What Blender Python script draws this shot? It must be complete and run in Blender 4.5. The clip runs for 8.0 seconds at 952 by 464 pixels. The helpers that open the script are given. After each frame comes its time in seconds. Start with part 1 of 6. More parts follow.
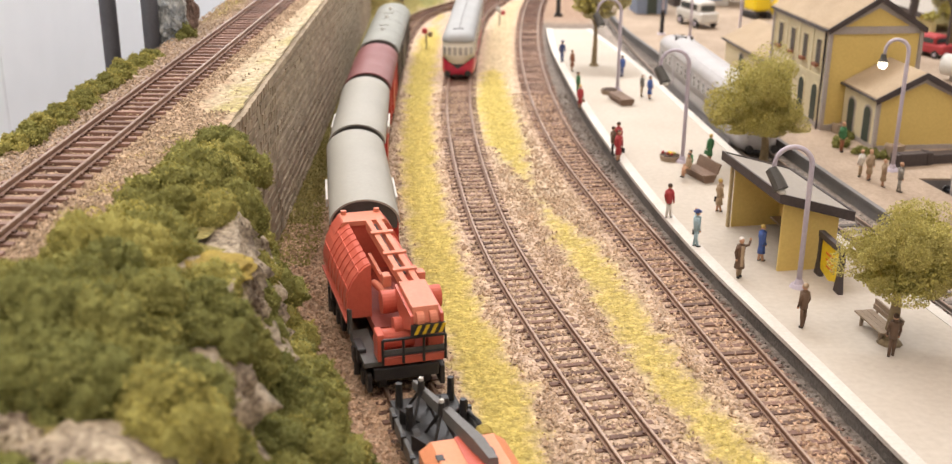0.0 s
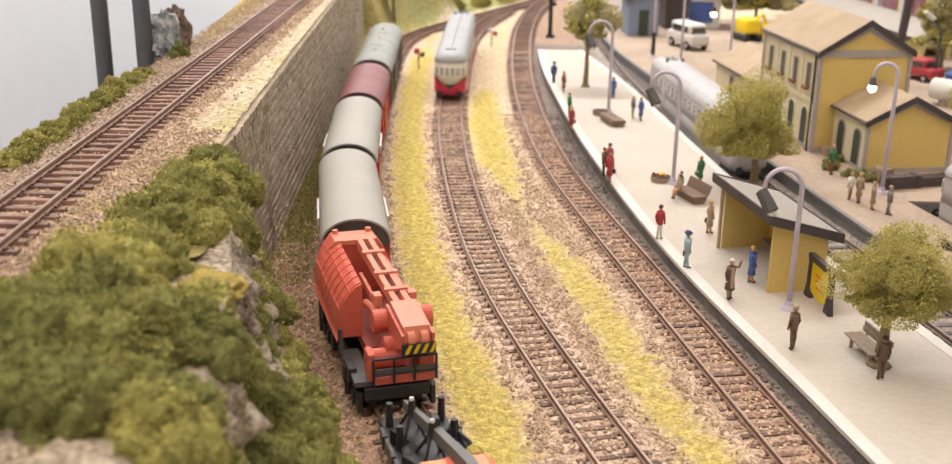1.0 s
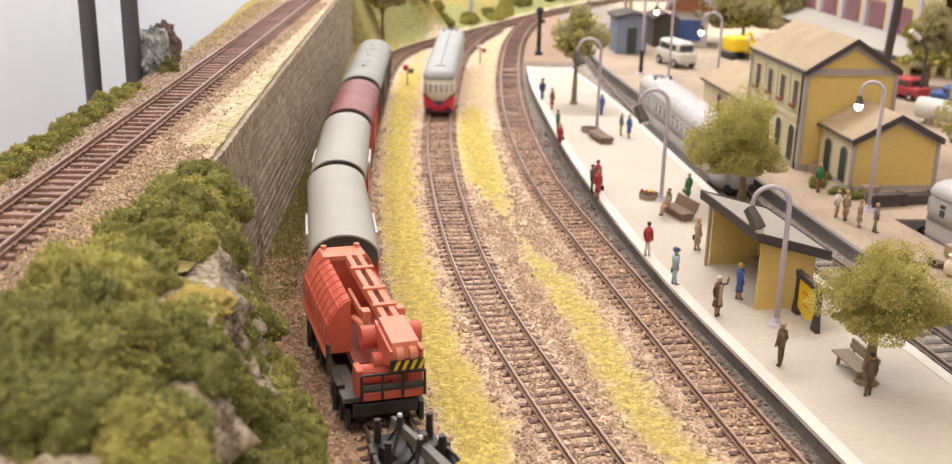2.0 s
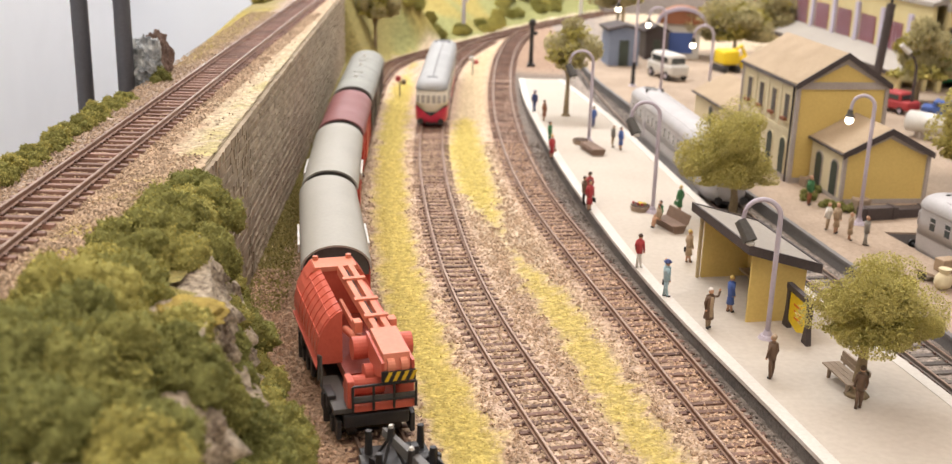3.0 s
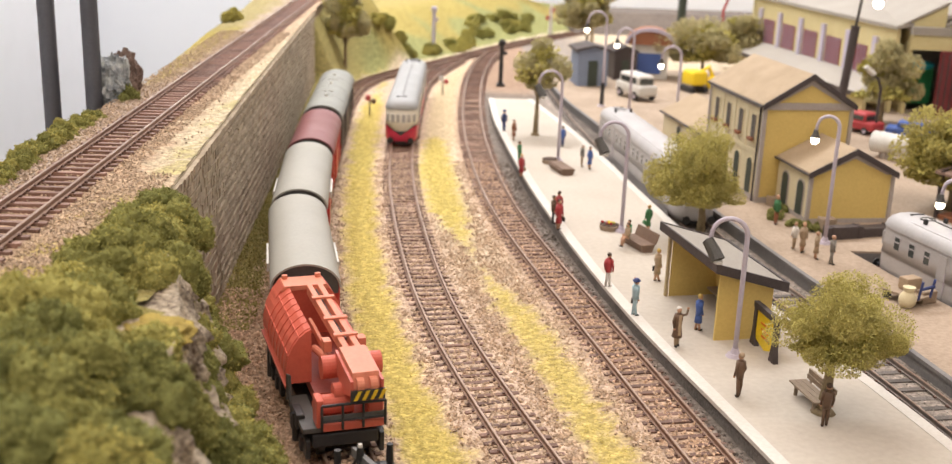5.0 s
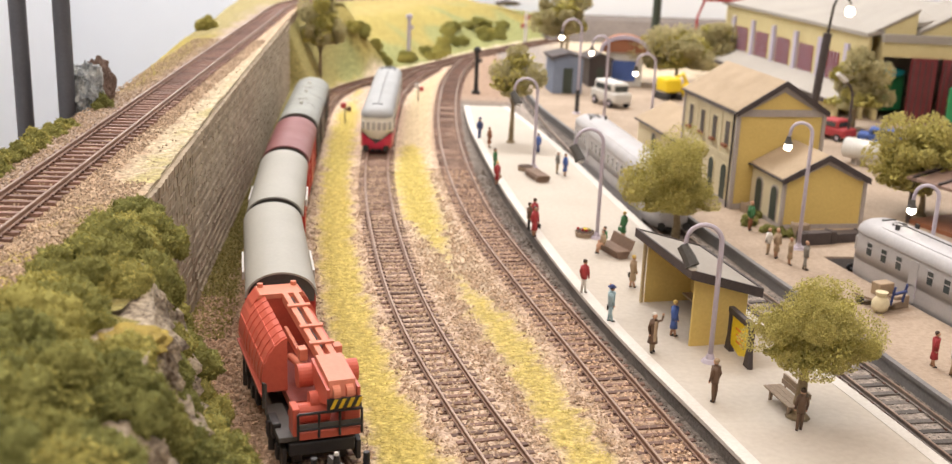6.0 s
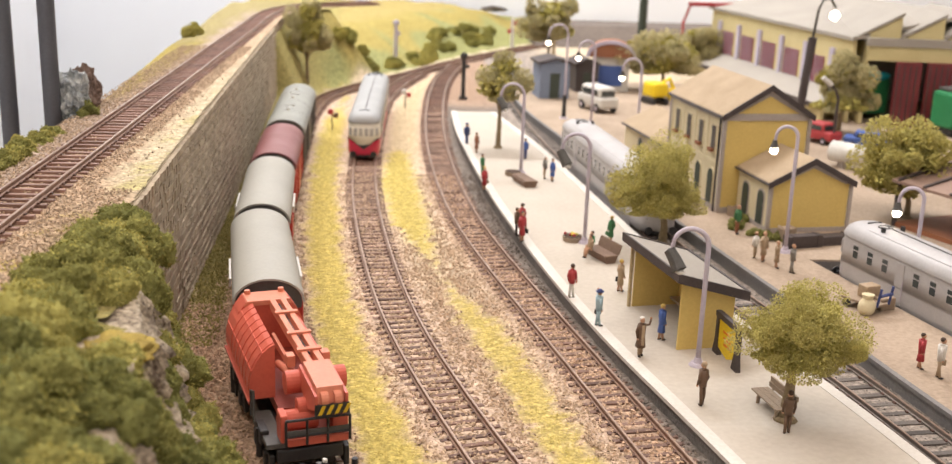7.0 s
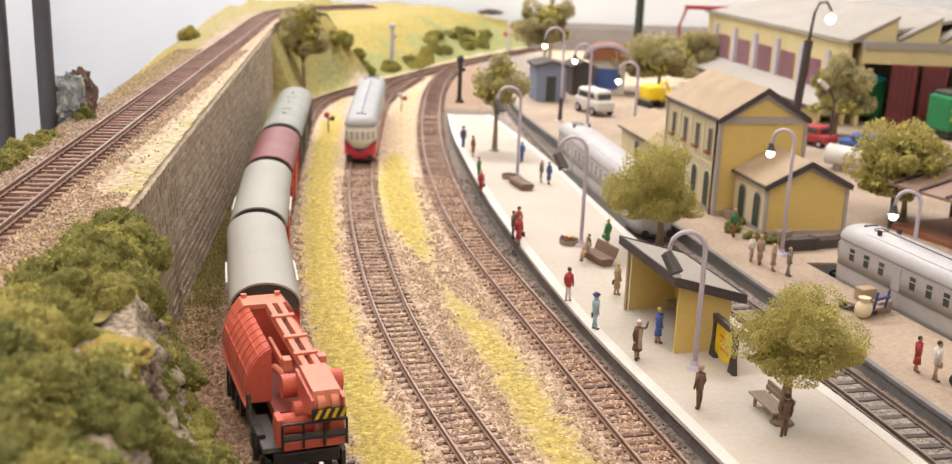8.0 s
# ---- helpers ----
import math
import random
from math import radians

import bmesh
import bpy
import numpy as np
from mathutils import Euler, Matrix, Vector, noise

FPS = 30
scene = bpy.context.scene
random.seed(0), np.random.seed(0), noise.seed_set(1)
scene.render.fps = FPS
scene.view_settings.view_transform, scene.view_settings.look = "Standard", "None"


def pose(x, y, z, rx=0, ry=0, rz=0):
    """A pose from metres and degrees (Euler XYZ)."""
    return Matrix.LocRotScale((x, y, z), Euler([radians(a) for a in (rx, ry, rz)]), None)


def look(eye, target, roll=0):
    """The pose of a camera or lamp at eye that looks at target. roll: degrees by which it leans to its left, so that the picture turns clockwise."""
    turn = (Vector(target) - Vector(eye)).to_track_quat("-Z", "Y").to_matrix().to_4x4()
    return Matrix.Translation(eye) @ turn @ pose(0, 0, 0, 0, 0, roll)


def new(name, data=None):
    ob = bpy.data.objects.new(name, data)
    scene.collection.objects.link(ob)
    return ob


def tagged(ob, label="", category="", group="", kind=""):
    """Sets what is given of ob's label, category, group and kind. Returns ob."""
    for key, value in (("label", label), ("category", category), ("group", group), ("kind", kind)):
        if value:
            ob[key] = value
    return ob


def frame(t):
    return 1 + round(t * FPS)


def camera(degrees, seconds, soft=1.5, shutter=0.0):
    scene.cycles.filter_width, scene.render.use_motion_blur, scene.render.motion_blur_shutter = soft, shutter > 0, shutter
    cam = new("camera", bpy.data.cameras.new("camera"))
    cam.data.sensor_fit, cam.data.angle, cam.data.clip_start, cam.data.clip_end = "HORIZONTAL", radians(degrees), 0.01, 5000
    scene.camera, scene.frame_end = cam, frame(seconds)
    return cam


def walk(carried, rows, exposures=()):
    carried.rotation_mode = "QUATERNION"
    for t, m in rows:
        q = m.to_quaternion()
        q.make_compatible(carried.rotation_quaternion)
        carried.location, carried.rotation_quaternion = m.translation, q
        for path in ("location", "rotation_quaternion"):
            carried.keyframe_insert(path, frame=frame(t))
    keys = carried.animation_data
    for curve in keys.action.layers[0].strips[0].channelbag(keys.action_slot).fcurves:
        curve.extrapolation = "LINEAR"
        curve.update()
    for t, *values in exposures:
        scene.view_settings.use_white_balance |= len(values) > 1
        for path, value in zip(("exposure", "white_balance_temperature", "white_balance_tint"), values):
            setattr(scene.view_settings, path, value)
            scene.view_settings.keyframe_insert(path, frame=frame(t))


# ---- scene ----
cam = camera(46.0, 8.0, soft=1.3)
PATH = [
    (0, pose(0.0004, 0.0035, 0.2081, 69.906, -0.366, 0.389)),
    (0.5, pose(0.0002, 0.0027, 0.2083, 70.556, -0.702, 0.267)),
    (1, pose(-0.0000, 0.0028, 0.2085, 70.916, -0.856, 0.048)),
    (1.5, pose(-0.0003, 0.0026, 0.2085, 71.400, -1.021, -0.268)),
    (3, pose(-0.0007, 0.0020, 0.2088, 72.332, -1.630, -0.822)),
    (3.5, pose(-0.0011, 0.0020, 0.2089, 72.742, -1.816, -1.043)),
    (4, pose(-0.0011, 0.0014, 0.2090, 73.045, -1.982, -1.349)),
    (4.5, pose(-0.0008, 0.0012, 0.2089, 73.189, -2.023, -1.708)),
    (6, pose(-0.0005, 0.0003, 0.2091, 73.786, -2.194, -3.529)),
    (6.5, pose(-0.0005, 0.0006, 0.2088, 73.937, -2.090, -3.877)),
    (7, pose(0.0000, 0.0000, 0.2090, 74.100, -2.000, -4.200)),
    (7.5, pose(0.0001, -0.0001, 0.2092, 74.243, -1.981, -4.326)),
    (8, pose(-0.0001, 0.0004, 0.2091, 74.258, -2.002, -4.391)),
]
walk(cam, PATH)
cam.data.dof.use_dof, cam.data.dof.focus_distance, cam.data.dof.aperture_fstop = True, 0.48, 18.5

# ---- light: an exhibition hall with a bright ceiling of long lamps ----
world = bpy.data.worlds.new("hall_air")
scene.world = world
world.use_nodes = True
world.node_tree.nodes["Background"].inputs[0].default_value = (1.0, 0.93, 0.84, 1)
world.node_tree.nodes["Background"].inputs[1].default_value = 0.25
scene.view_settings.exposure = 0.03


def ceiling_lamp(x, y, sx, sy, watts, colour=(1.0, 0.836, 0.722)):
    d = bpy.data.lights.new("hall_or_fill_lamp", "AREA")
    d.shape, d.size, d.size_y, d.energy, d.color = "RECTANGLE", sx, sy, watts, colour
    ob = new("hall_or_fill_lamp", d)
    ob.matrix_world = pose(x, y, 2.35)
    return ob


ceiling_lamp(0.15, -0.6, 2.6, 1.6, 39)
ceiling_lamp(0.3, 1.5, 2.2, 1.6, 16)
ceiling_lamp(-0.1, 3.2, 3.0, 0.9, 17, (1.0, 0.9, 0.82))
ceiling_lamp(-1.5, 0.8, 0.8, 3.0, 36, (1.0, 0.9, 0.82))
screen_fill = ceiling_lamp(-0.2, 1.8, 0.25, 1.6, 36, (0.97, 0.97, 1.0))  # added fill lamp, no real fitting, that brightens the display screen
screen_fill.matrix_world = look((-0.2, 1.7, 1.5), (-0.62, 1.75, -0.1))

# ---- helpers: all building is in millimetres ----
K = 0.001


def smoothed(mesh, smooth):
    if smooth:
        for p in mesh.polygons:
            p.use_smooth = True


def mesh_of(name, bm, mats, smooth=False):
    bm.transform(Matrix.Scale(K, 4))
    bmesh.ops.recalc_face_normals(bm, faces=bm.faces)
    me = bpy.data.meshes.new(name)
    bm.to_mesh(me)
    bm.free()
    for m in mats if isinstance(mats, (list, tuple)) else [mats]:
        me.materials.append(m)
    smoothed(me, smooth)
    return me


def part(name, bm, material, parent, label="", smooth=False):
    ob = new(name, mesh_of(name, bm, material, smooth))
    ob.parent = parent
    return tagged(ob, label)


def thing(name, x, y, z, rz, label, category, group="", kind=""):
    ob = new(name)
    ob.empty_display_size = 0.01
    ob.matrix_world = pose(x * K, y * K, z * K, 0, 0, rz)
    return tagged(ob, label, category, group, kind)


def solo(name, bm, material, x, y, z, rz, label, category, group="", kind="", smooth=False):
    ob = new(name, mesh_of(name, bm, material, smooth))
    ob.matrix_world = pose(x * K, y * K, z * K, 0, 0, rz)
    return tagged(ob, label, category, group, kind)


def raw(name, verts, faces, material, smooth=False):
    me = bpy.data.meshes.new(name)
    me.from_pydata((np.asarray(verts, float) * K).tolist(), [], np.asarray(faces).tolist() if not isinstance(faces, list) else faces)
    me.materials.append(material)
    smoothed(me, smooth)
    return new(name, me)


def B():
    return bmesh.new()


def face(bm, vs, mi=0):
    f = bm.faces.new(vs)
    f.material_index = mi
    return f


def bx(bm, x0, x1, y0, y1, z0, z1, mi=0, bev=0.0):
    b2 = bmesh.new() if bev else bm
    v = [b2.verts.new((x, y, z)) for x in (x0, x1) for y in (y0, y1) for z in (z0, z1)]
    for q in ((0, 1, 3, 2), (4, 6, 7, 5), (0, 4, 5, 1), (2, 3, 7, 6), (0, 2, 6, 4), (1, 5, 7, 3)):
        face(b2, [v[i] for i in q], mi)
    if bev:
        bmesh.ops.bevel(b2, geom=b2.edges[:], offset=bev, segments=2, profile=0.5, affect="EDGES")
        for f in b2.faces:
            f.material_index = mi
        merge(bm, b2)
    return bm


def merge(bm, b2, m=None):
    if m is not None:
        b2.transform(m)
    vm = {v: bm.verts.new(v.co) for v in b2.verts}
    for f in b2.faces:
        n = bm.faces.new([vm[v] for v in f.verts])
        n.material_index = f.material_index
    b2.free()
    return bm


def prism(bm, poly, axis, a, b, mi=0):
    """Extrude a polygon: axis 'y' takes (x, z) pairs, 'x' takes (y, z), 'z' takes (x, y)."""
    put = {"y": lambda p, t: (p[0], t, p[1]), "x": lambda p, t: (t, p[0], p[1]), "z": lambda p, t: (p[0], p[1], t)}[axis]
    A = [bm.verts.new(put(p, a)) for p in poly]
    C = [bm.verts.new(put(p, b)) for p in poly]
    n = len(poly)
    face(bm, A, mi), face(bm, C[::-1], mi)
    for i in range(n):
        face(bm, [A[i], C[i], C[(i + 1) % n], A[(i + 1) % n]], mi)
    return bm


def tube(bm, pts, r, n=8, mi=0, r1=None):
    """A round bar along a line of points, tapering from r to r1."""
    pts = [Vector(p) for p in pts]
    r1 = r if r1 is None else r1
    rings = []
    up = Vector((0.31, 0.17, 0.93))
    for i, p in enumerate(pts):
        d = (pts[min(i + 1, len(pts) - 1)] - pts[max(i - 1, 0)]).normalized()
        a = d.cross(up)
        a = (a if a.length > 0.05 else d.cross(Vector((1, 0, 0)))).normalized()
        b = d.cross(a)
        rr = r + (r1 - r) * i / max(1, len(pts) - 1)
        rings.append([bm.verts.new(p + rr * (math.cos(t) * a + math.sin(t) * b)) for t in [2 * math.pi * k / n for k in range(n)]])
    for A, C in zip(rings, rings[1:]):
        for k in range(n):
            face(bm, [A[k], A[(k + 1) % n], C[(k + 1) % n], C[k]], mi)
    face(bm, rings[0][::-1], mi), face(bm, rings[-1], mi)
    return bm


def cone(bm, x, y, z0, z1, r0, r1, n=12, mi=0):
    return tube(bm, [(x, y, z0), (x, y, z1)], r0, n, mi, r1)


def ball(bm, c, r, sub=2, mi=0, rough=0.0, seed=0.0):
    r = Vector(r) if isinstance(r, (tuple, list)) else Vector((r, r, r))
    b2 = bmesh.new()
    bmesh.ops.create_icosphere(b2, subdivisions=sub, radius=1)
    for v in b2.verts:
        k = 1 + rough * (noise.noise(v.co * 1.7 + Vector((seed, seed, seed))) + 0.6 * noise.noise(v.co * 4.1 + Vector((seed, 0, 0))))
        v.co = Vector((v.co.x * r.x, v.co.y * r.y, v.co.z * r.z)) * k + Vector(c)
    for f in b2.faces:
        f.material_index = mi
    return merge(bm, b2)


def arc(cx, cz, rx, rz, a0, a1, n):
    return [(cx + rx * math.cos(radians(a0 + (a1 - a0) * i / n)), cz + rz * math.sin(radians(a0 + (a1 - a0) * i / n))) for i in range(n + 1)]


class Line:
    """A smooth line over the plan: x as a function of y."""

    def __init__(self, *pts):
        ys = np.array([p[1] for p in pts], float)
        xs = np.array([p[0] for p in pts], float)
        self.y = np.arange(ys[0], ys[-1] + 1, 4.0)
        x = np.interp(self.y, ys, xs)
        for _ in range(3):
            k = np.ones(19) / 19
            pad = np.r_[x[0] - (x[1] - x[0]) * np.arange(9, 0, -1), x, x[-1] + (x[-1] - x[-2]) * np.arange(1, 10)]
            x = np.convolve(pad, k, "valid")
        self.x = x

    def at(self, y):
        return float(np.interp(y, self.y, self.x))

    def turn(self, y):
        return math.degrees(math.atan2(-(self.at(y + 6) - self.at(y - 6)), 12.0))

    def steps(self, step, y0=None, y1=None):
        """Points at even steps along the line, with the turn of each."""
        y, out = (self.y[0] if y0 is None else y0), []
        end = self.y[-1] if y1 is None else y1
        while y < end:
            a = self.turn(y)
            out.append((self.at(y), y, a))
            y += step * math.cos(radians(a))
        return out


# ---- materials ----
def mat(name, c1, c2=None, rough=0.6, metal=0.0, fine=1.5, coarse=18.0, mix=0.5, bump=0.15, spec=0.4, island=0.0, obj=0.0, emit=0.0):
    """Procedural paint: two colours mixed by fine and coarse noise (sizes in mm), with relief."""
    c2 = c2 or tuple(v * 0.8 for v in c1)
    m = bpy.data.materials.new(name)
    m.use_nodes = True
    nt = m.node_tree
    N, L = nt.nodes, nt.links
    p = N["Principled BSDF"]
    geo = N.new("ShaderNodeNewGeometry")

    def tex(size, detail):
        t = N.new("ShaderNodeTexNoise")
        t.inputs["Scale"].default_value = 1000.0 / size
        t.inputs["Detail"].default_value = detail
        L.new(geo.outputs["Position"], t.inputs["Vector"])
        return t

    a, b = tex(fine, 3), tex(coarse, 4)
    add = N.new("ShaderNodeMath")
    add.operation = "MULTIPLY_ADD"
    L.new(a.outputs["Fac"], add.inputs[0])
    add.inputs[1].default_value = 0.5
    half = N.new("ShaderNodeMath")
    half.operation = "MULTIPLY"
    half.inputs[1].default_value = 0.5
    L.new(b.outputs["Fac"], half.inputs[0])
    L.new(half.outputs[0], add.inputs[2])
    ramp = N.new("ShaderNodeMapRange")
    ramp.inputs["From Min"].default_value = 0.5 - 0.28 * mix
    ramp.inputs["From Max"].default_value = 0.5 + 0.28 * mix
    L.new(add.outputs[0], ramp.inputs["Value"])
    mx = N.new("ShaderNodeMix")
    mx.data_type = "RGBA"
    mx.inputs["A"].default_value, mx.inputs["B"].default_value = (*c2, 1), (*c1, 1)
    L.new(ramp.outputs["Result"], mx.inputs["Factor"])
    colour = mx.outputs["Result"]
    for src, amount in (("island", island), ("object", obj)):
        if amount:
            hsv = N.new("ShaderNodeHueSaturation")
            rnd = geo.outputs["Random Per Island"] if src == "island" else N.new("ShaderNodeObjectInfo").outputs["Random"]
            mr = N.new("ShaderNodeMapRange")
            mr.inputs["To Min"].default_value, mr.inputs["To Max"].default_value = 1 - amount, 1 + amount
            L.new(rnd, mr.inputs["Value"])
            L.new(mr.outputs["Result"], hsv.inputs["Value"])
            L.new(colour, hsv.inputs["Color"])
            colour = hsv.outputs["Color"]
    L.new(colour, p.inputs["Base Color"])
    rr = N.new("ShaderNodeMapRange")
    rr.inputs["To Min"].default_value, rr.inputs["To Max"].default_value = min(1, rough + 0.08), max(0.02, rough - 0.08)
    L.new(b.outputs["Fac"], rr.inputs["Value"])
    L.new(rr.outputs["Result"], p.inputs["Roughness"])
    p.inputs["Metallic"].default_value = metal
    p.inputs["Specular IOR Level"].default_value = spec
    if bump:
        bp = N.new("ShaderNodeBump")
        bp.inputs["Strength"].default_value = bump
        bp.inputs["Distance"].default_value = 0.0006
        L.new(a.outputs["Fac"], bp.inputs["Height"])
        L.new(bp.outputs["Normal"], p.inputs["Normal"])
    if emit:
        p.inputs["Emission Color"].default_value = (*c1, 1)
        p.inputs["Emission Strength"].default_value = emit
    return m


def ground_material():
    """Scattered ballast and turf: the cover's own colours, grained at grit size."""
    m = bpy.data.materials.new("scenic_ground")
    m.use_nodes = True
    N, L = m.node_tree.nodes, m.node_tree.links
    p = N["Principled BSDF"]
    col = N.new("ShaderNodeVertexColor")
    col.layer_name = "cover"
    geo = N.new("ShaderNodeNewGeometry")
    vor = N.new("ShaderNodeTexVoronoi")
    vor.inputs["Scale"].default_value = 620
    noi = N.new("ShaderNodeTexNoise")
    noi.inputs["Scale"].default_value = 260
    noi.inputs["Detail"].default_value = 5
    L.new(geo.outputs["Position"], vor.inputs["Vector"])
    L.new(geo.outputs["Position"], noi.inputs["Vector"])
    sep = N.new("ShaderNodeSeparateColor")
    L.new(vor.outputs["Color"], sep.inputs[0])
    mr = N.new("ShaderNodeMapRange")
    mr.inputs["To Min"].default_value, mr.inputs["To Max"].default_value = 0.74, 1.2
    L.new(sep.outputs[0], mr.inputs["Value"])
    mr2 = N.new("ShaderNodeMapRange")
    mr2.inputs["From Min"].default_value, mr2.inputs["From Max"].default_value = 0.3, 0.7
    mr2.inputs["To Min"].default_value, mr2.inputs["To Max"].default_value = 0.75, 1.2
    L.new(noi.outputs["Fac"], mr2.inputs["Value"])
    mul = N.new("ShaderNodeMath")
    mul.operation = "MULTIPLY"
    L.new(mr.outputs["Result"], mul.inputs[0]), L.new(mr2.outputs["Result"], mul.inputs[1])
    hsv = N.new("ShaderNodeHueSaturation")
    L.new(mul.outputs[0], hsv.inputs["Value"]), L.new(col.outputs["Color"], hsv.inputs["Color"])
    L.new(hsv.outputs["Color"], p.inputs["Base Color"])
    p.inputs["Roughness"].default_value = 0.95
    p.inputs["Specular IOR Level"].default_value = 0.1
    bp = N.new("ShaderNodeBump")
    bp.inputs["Strength"].default_value = 0.8
    bp.inputs["Distance"].default_value = 0.0009
    L.new(vor.outputs["Distance"], bp.inputs["Height"])
    bp.invert = True
    L.new(bp.outputs["Normal"], p.inputs["Normal"])
    return m


def thin_leaf(m, share):
    """Lets part of the light through the leaves of a crown."""
    N, L = m.node_tree.nodes, m.node_tree.links
    p, out = N["Principled BSDF"], N["Material Output"]
    tr, mx = N.new("ShaderNodeBsdfTranslucent"), N.new("ShaderNodeMixShader")
    mx.inputs[0].default_value = share
    L.new(p.inputs["Base Color"].links[0].from_socket, tr.inputs["Color"])
    L.new(p.outputs[0], mx.inputs[1]), L.new(tr.outputs[0], mx.inputs[2]), L.new(mx.outputs[0], out.inputs["Surface"])


def glass(name, tint=(0.05, 0.06, 0.06)):
    m = mat(name, tint, tint, rough=0.12, bump=0, spec=0.6)
    return m


M_ground = ground_material()
M_rail = mat("rusty_rail", (0.30, 0.19, 0.13), (0.19, 0.11, 0.075), rough=0.5, metal=0.35, bump=0.1)
M_railtop = mat("rail_head", (0.42, 0.31, 0.24), (0.3, 0.2, 0.15), rough=0.35, metal=0.6, bump=0.05)
M_sleeper = mat("brown_sleeper", (0.205, 0.118, 0.085), (0.12, 0.068, 0.05), rough=0.7, fine=0.8, obj=0.3, bump=0.4)
M_chair = mat("rail_chair", (0.13, 0.07, 0.05), rough=0.7)
M_gravel = mat("ballast_stone", (0.585, 0.445, 0.315), (0.42, 0.305, 0.21), rough=0.9, island=0.28, spec=0.15)
M_gravel_red = mat("brown_ballast_stone", (0.64, 0.46, 0.325), (0.46, 0.32, 0.22), rough=0.9, island=0.32, spec=0.15)
M_gravel_dark = mat("dark_cinder", (0.26, 0.22, 0.185), (0.12, 0.10, 0.088), rough=0.9, island=0.5, spec=0.15)
M_turf = mat("yellow_turf", (0.55, 0.445, 0.138), (0.48, 0.385, 0.118), rough=0.95, island=0.14, spec=0.05)
M_grass = mat("olive_grass", (0.36, 0.31, 0.12), (0.26, 0.23, 0.09), rough=0.95, island=0.3, spec=0.05)
M_stone = mat("grey_wall_stone", (0.435, 0.355, 0.25), (0.29, 0.235, 0.165), rough=0.85, fine=1.2, obj=0.14, bump=0.5)
M_stone_far = mat("grey_wall_stone_far", (0.435, 0.355, 0.25), (0.29, 0.235, 0.165), rough=0.85, fine=1.2, island=0.14, bump=0.5)
M_mortar = mat("dark_mortar", (0.15, 0.12, 0.09), rough=0.95, bump=0.4)
M_coping = mat("sandy_coping", (0.52, 0.44, 0.31), (0.40, 0.32, 0.21), rough=0.95, bump=0.4, fine=2.0)
M_platform = mat("platform_plaster", (0.52, 0.47, 0.40), (0.45, 0.40, 0.335), rough=0.85, fine=3, coarse=60, bump=0.12)
M_kerb = mat("white_platform_kerb", (0.64, 0.61, 0.56), (0.56, 0.52, 0.465), rough=0.8, bump=0.1)
M_cinder_face = mat("dark_platform_face", (0.20, 0.18, 0.16), (0.10, 0.09, 0.08), rough=0.9, bump=0.8)
M_greykerb = mat("grey_platform_kerb", (0.22, 0.21, 0.20), (0.16, 0.15, 0.15), rough=0.8, bump=0.2)
M_yard = mat("sandy_yard", (0.43, 0.335, 0.25), (0.29, 0.225, 0.165), rough=0.92, fine=2.0, coarse=40, bump=0.4)
M_foliage = [mat("foliage_%d" % i, a, b, rough=0.95, island=0.12, spec=0.06, fine=2.5, coarse=14) for i, (a, b) in enumerate((((0.35, 0.34, 0.112), (0.165, 0.168, 0.057)), ((0.44, 0.41, 0.13), (0.225, 0.218, 0.07)), ((0.56, 0.495, 0.155), (0.32, 0.295, 0.092))))]
# darker copies of the leaf greens: shade inside the bushes put into colour
M_shadecores = [mat("foliage_core_%d" % i, a, b, rough=1.0, fine=1.0, coarse=16, mix=0.9, bump=1.0, spec=0.03, island=0.2) for i, (a, b) in enumerate((((0.22, 0.222, 0.075), (0.09, 0.098, 0.034)), ((0.275, 0.265, 0.086), (0.115, 0.12, 0.04)), ((0.35, 0.32, 0.10), (0.16, 0.157, 0.05))))]
M_leaf = mat("tree_leaf", (0.60, 0.54, 0.20), (0.47, 0.42, 0.155), rough=0.9, island=0.2, spec=0.08)
M_leaf_grey = mat("tree_leaf_greyed", (0.57, 0.51, 0.29), (0.45, 0.41, 0.225), rough=0.9, island=0.2, spec=0.08)
thin_leaf(M_leaf, 0.5), thin_leaf(M_leaf_grey, 0.5)
M_bark = mat("tree_bark", (0.32, 0.25, 0.15), (0.2, 0.15, 0.085), rough=0.9, bump=0.6)
M_rock = mat("pale_rock", (0.58, 0.49, 0.36), (0.10, 0.07, 0.048), rough=0.9, fine=1.6, coarse=11, mix=0.42, bump=1.0)
M_rockblue = mat("blue_grey_rock", (0.55, 0.57, 0.55), (0.12, 0.14, 0.16), rough=0.8, fine=3, coarse=8, mix=0.6, bump=0.8)
M_orange = mat("crane_orange", (0.62, 0.135, 0.085), (0.55, 0.11, 0.07), rough=0.38, bump=0.02)
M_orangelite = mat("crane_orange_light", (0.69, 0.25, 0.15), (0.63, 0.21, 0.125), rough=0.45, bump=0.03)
M_black = mat("black_plastic", (0.022, 0.022, 0.024), (0.035, 0.033, 0.032), rough=0.45, bump=0.05)
M_darkgrey = mat("dark_grey_plastic", (0.09, 0.088, 0.082), (0.07, 0.066, 0.06), rough=0.5, bump=0.05)
M_sign_y = mat("warning_yellow", (0.75, 0.5, 0.03), rough=0.4, bump=0)
M_roofgrey = mat("wagon_roof_grey", (0.37, 0.36, 0.315), (0.33, 0.32, 0.28), rough=0.5, coarse=40, bump=0.02)
M_roofmaroon = mat("wagon_roof_maroon", (0.25, 0.095, 0.095), (0.21, 0.075, 0.075), rough=0.45, bump=0.02)
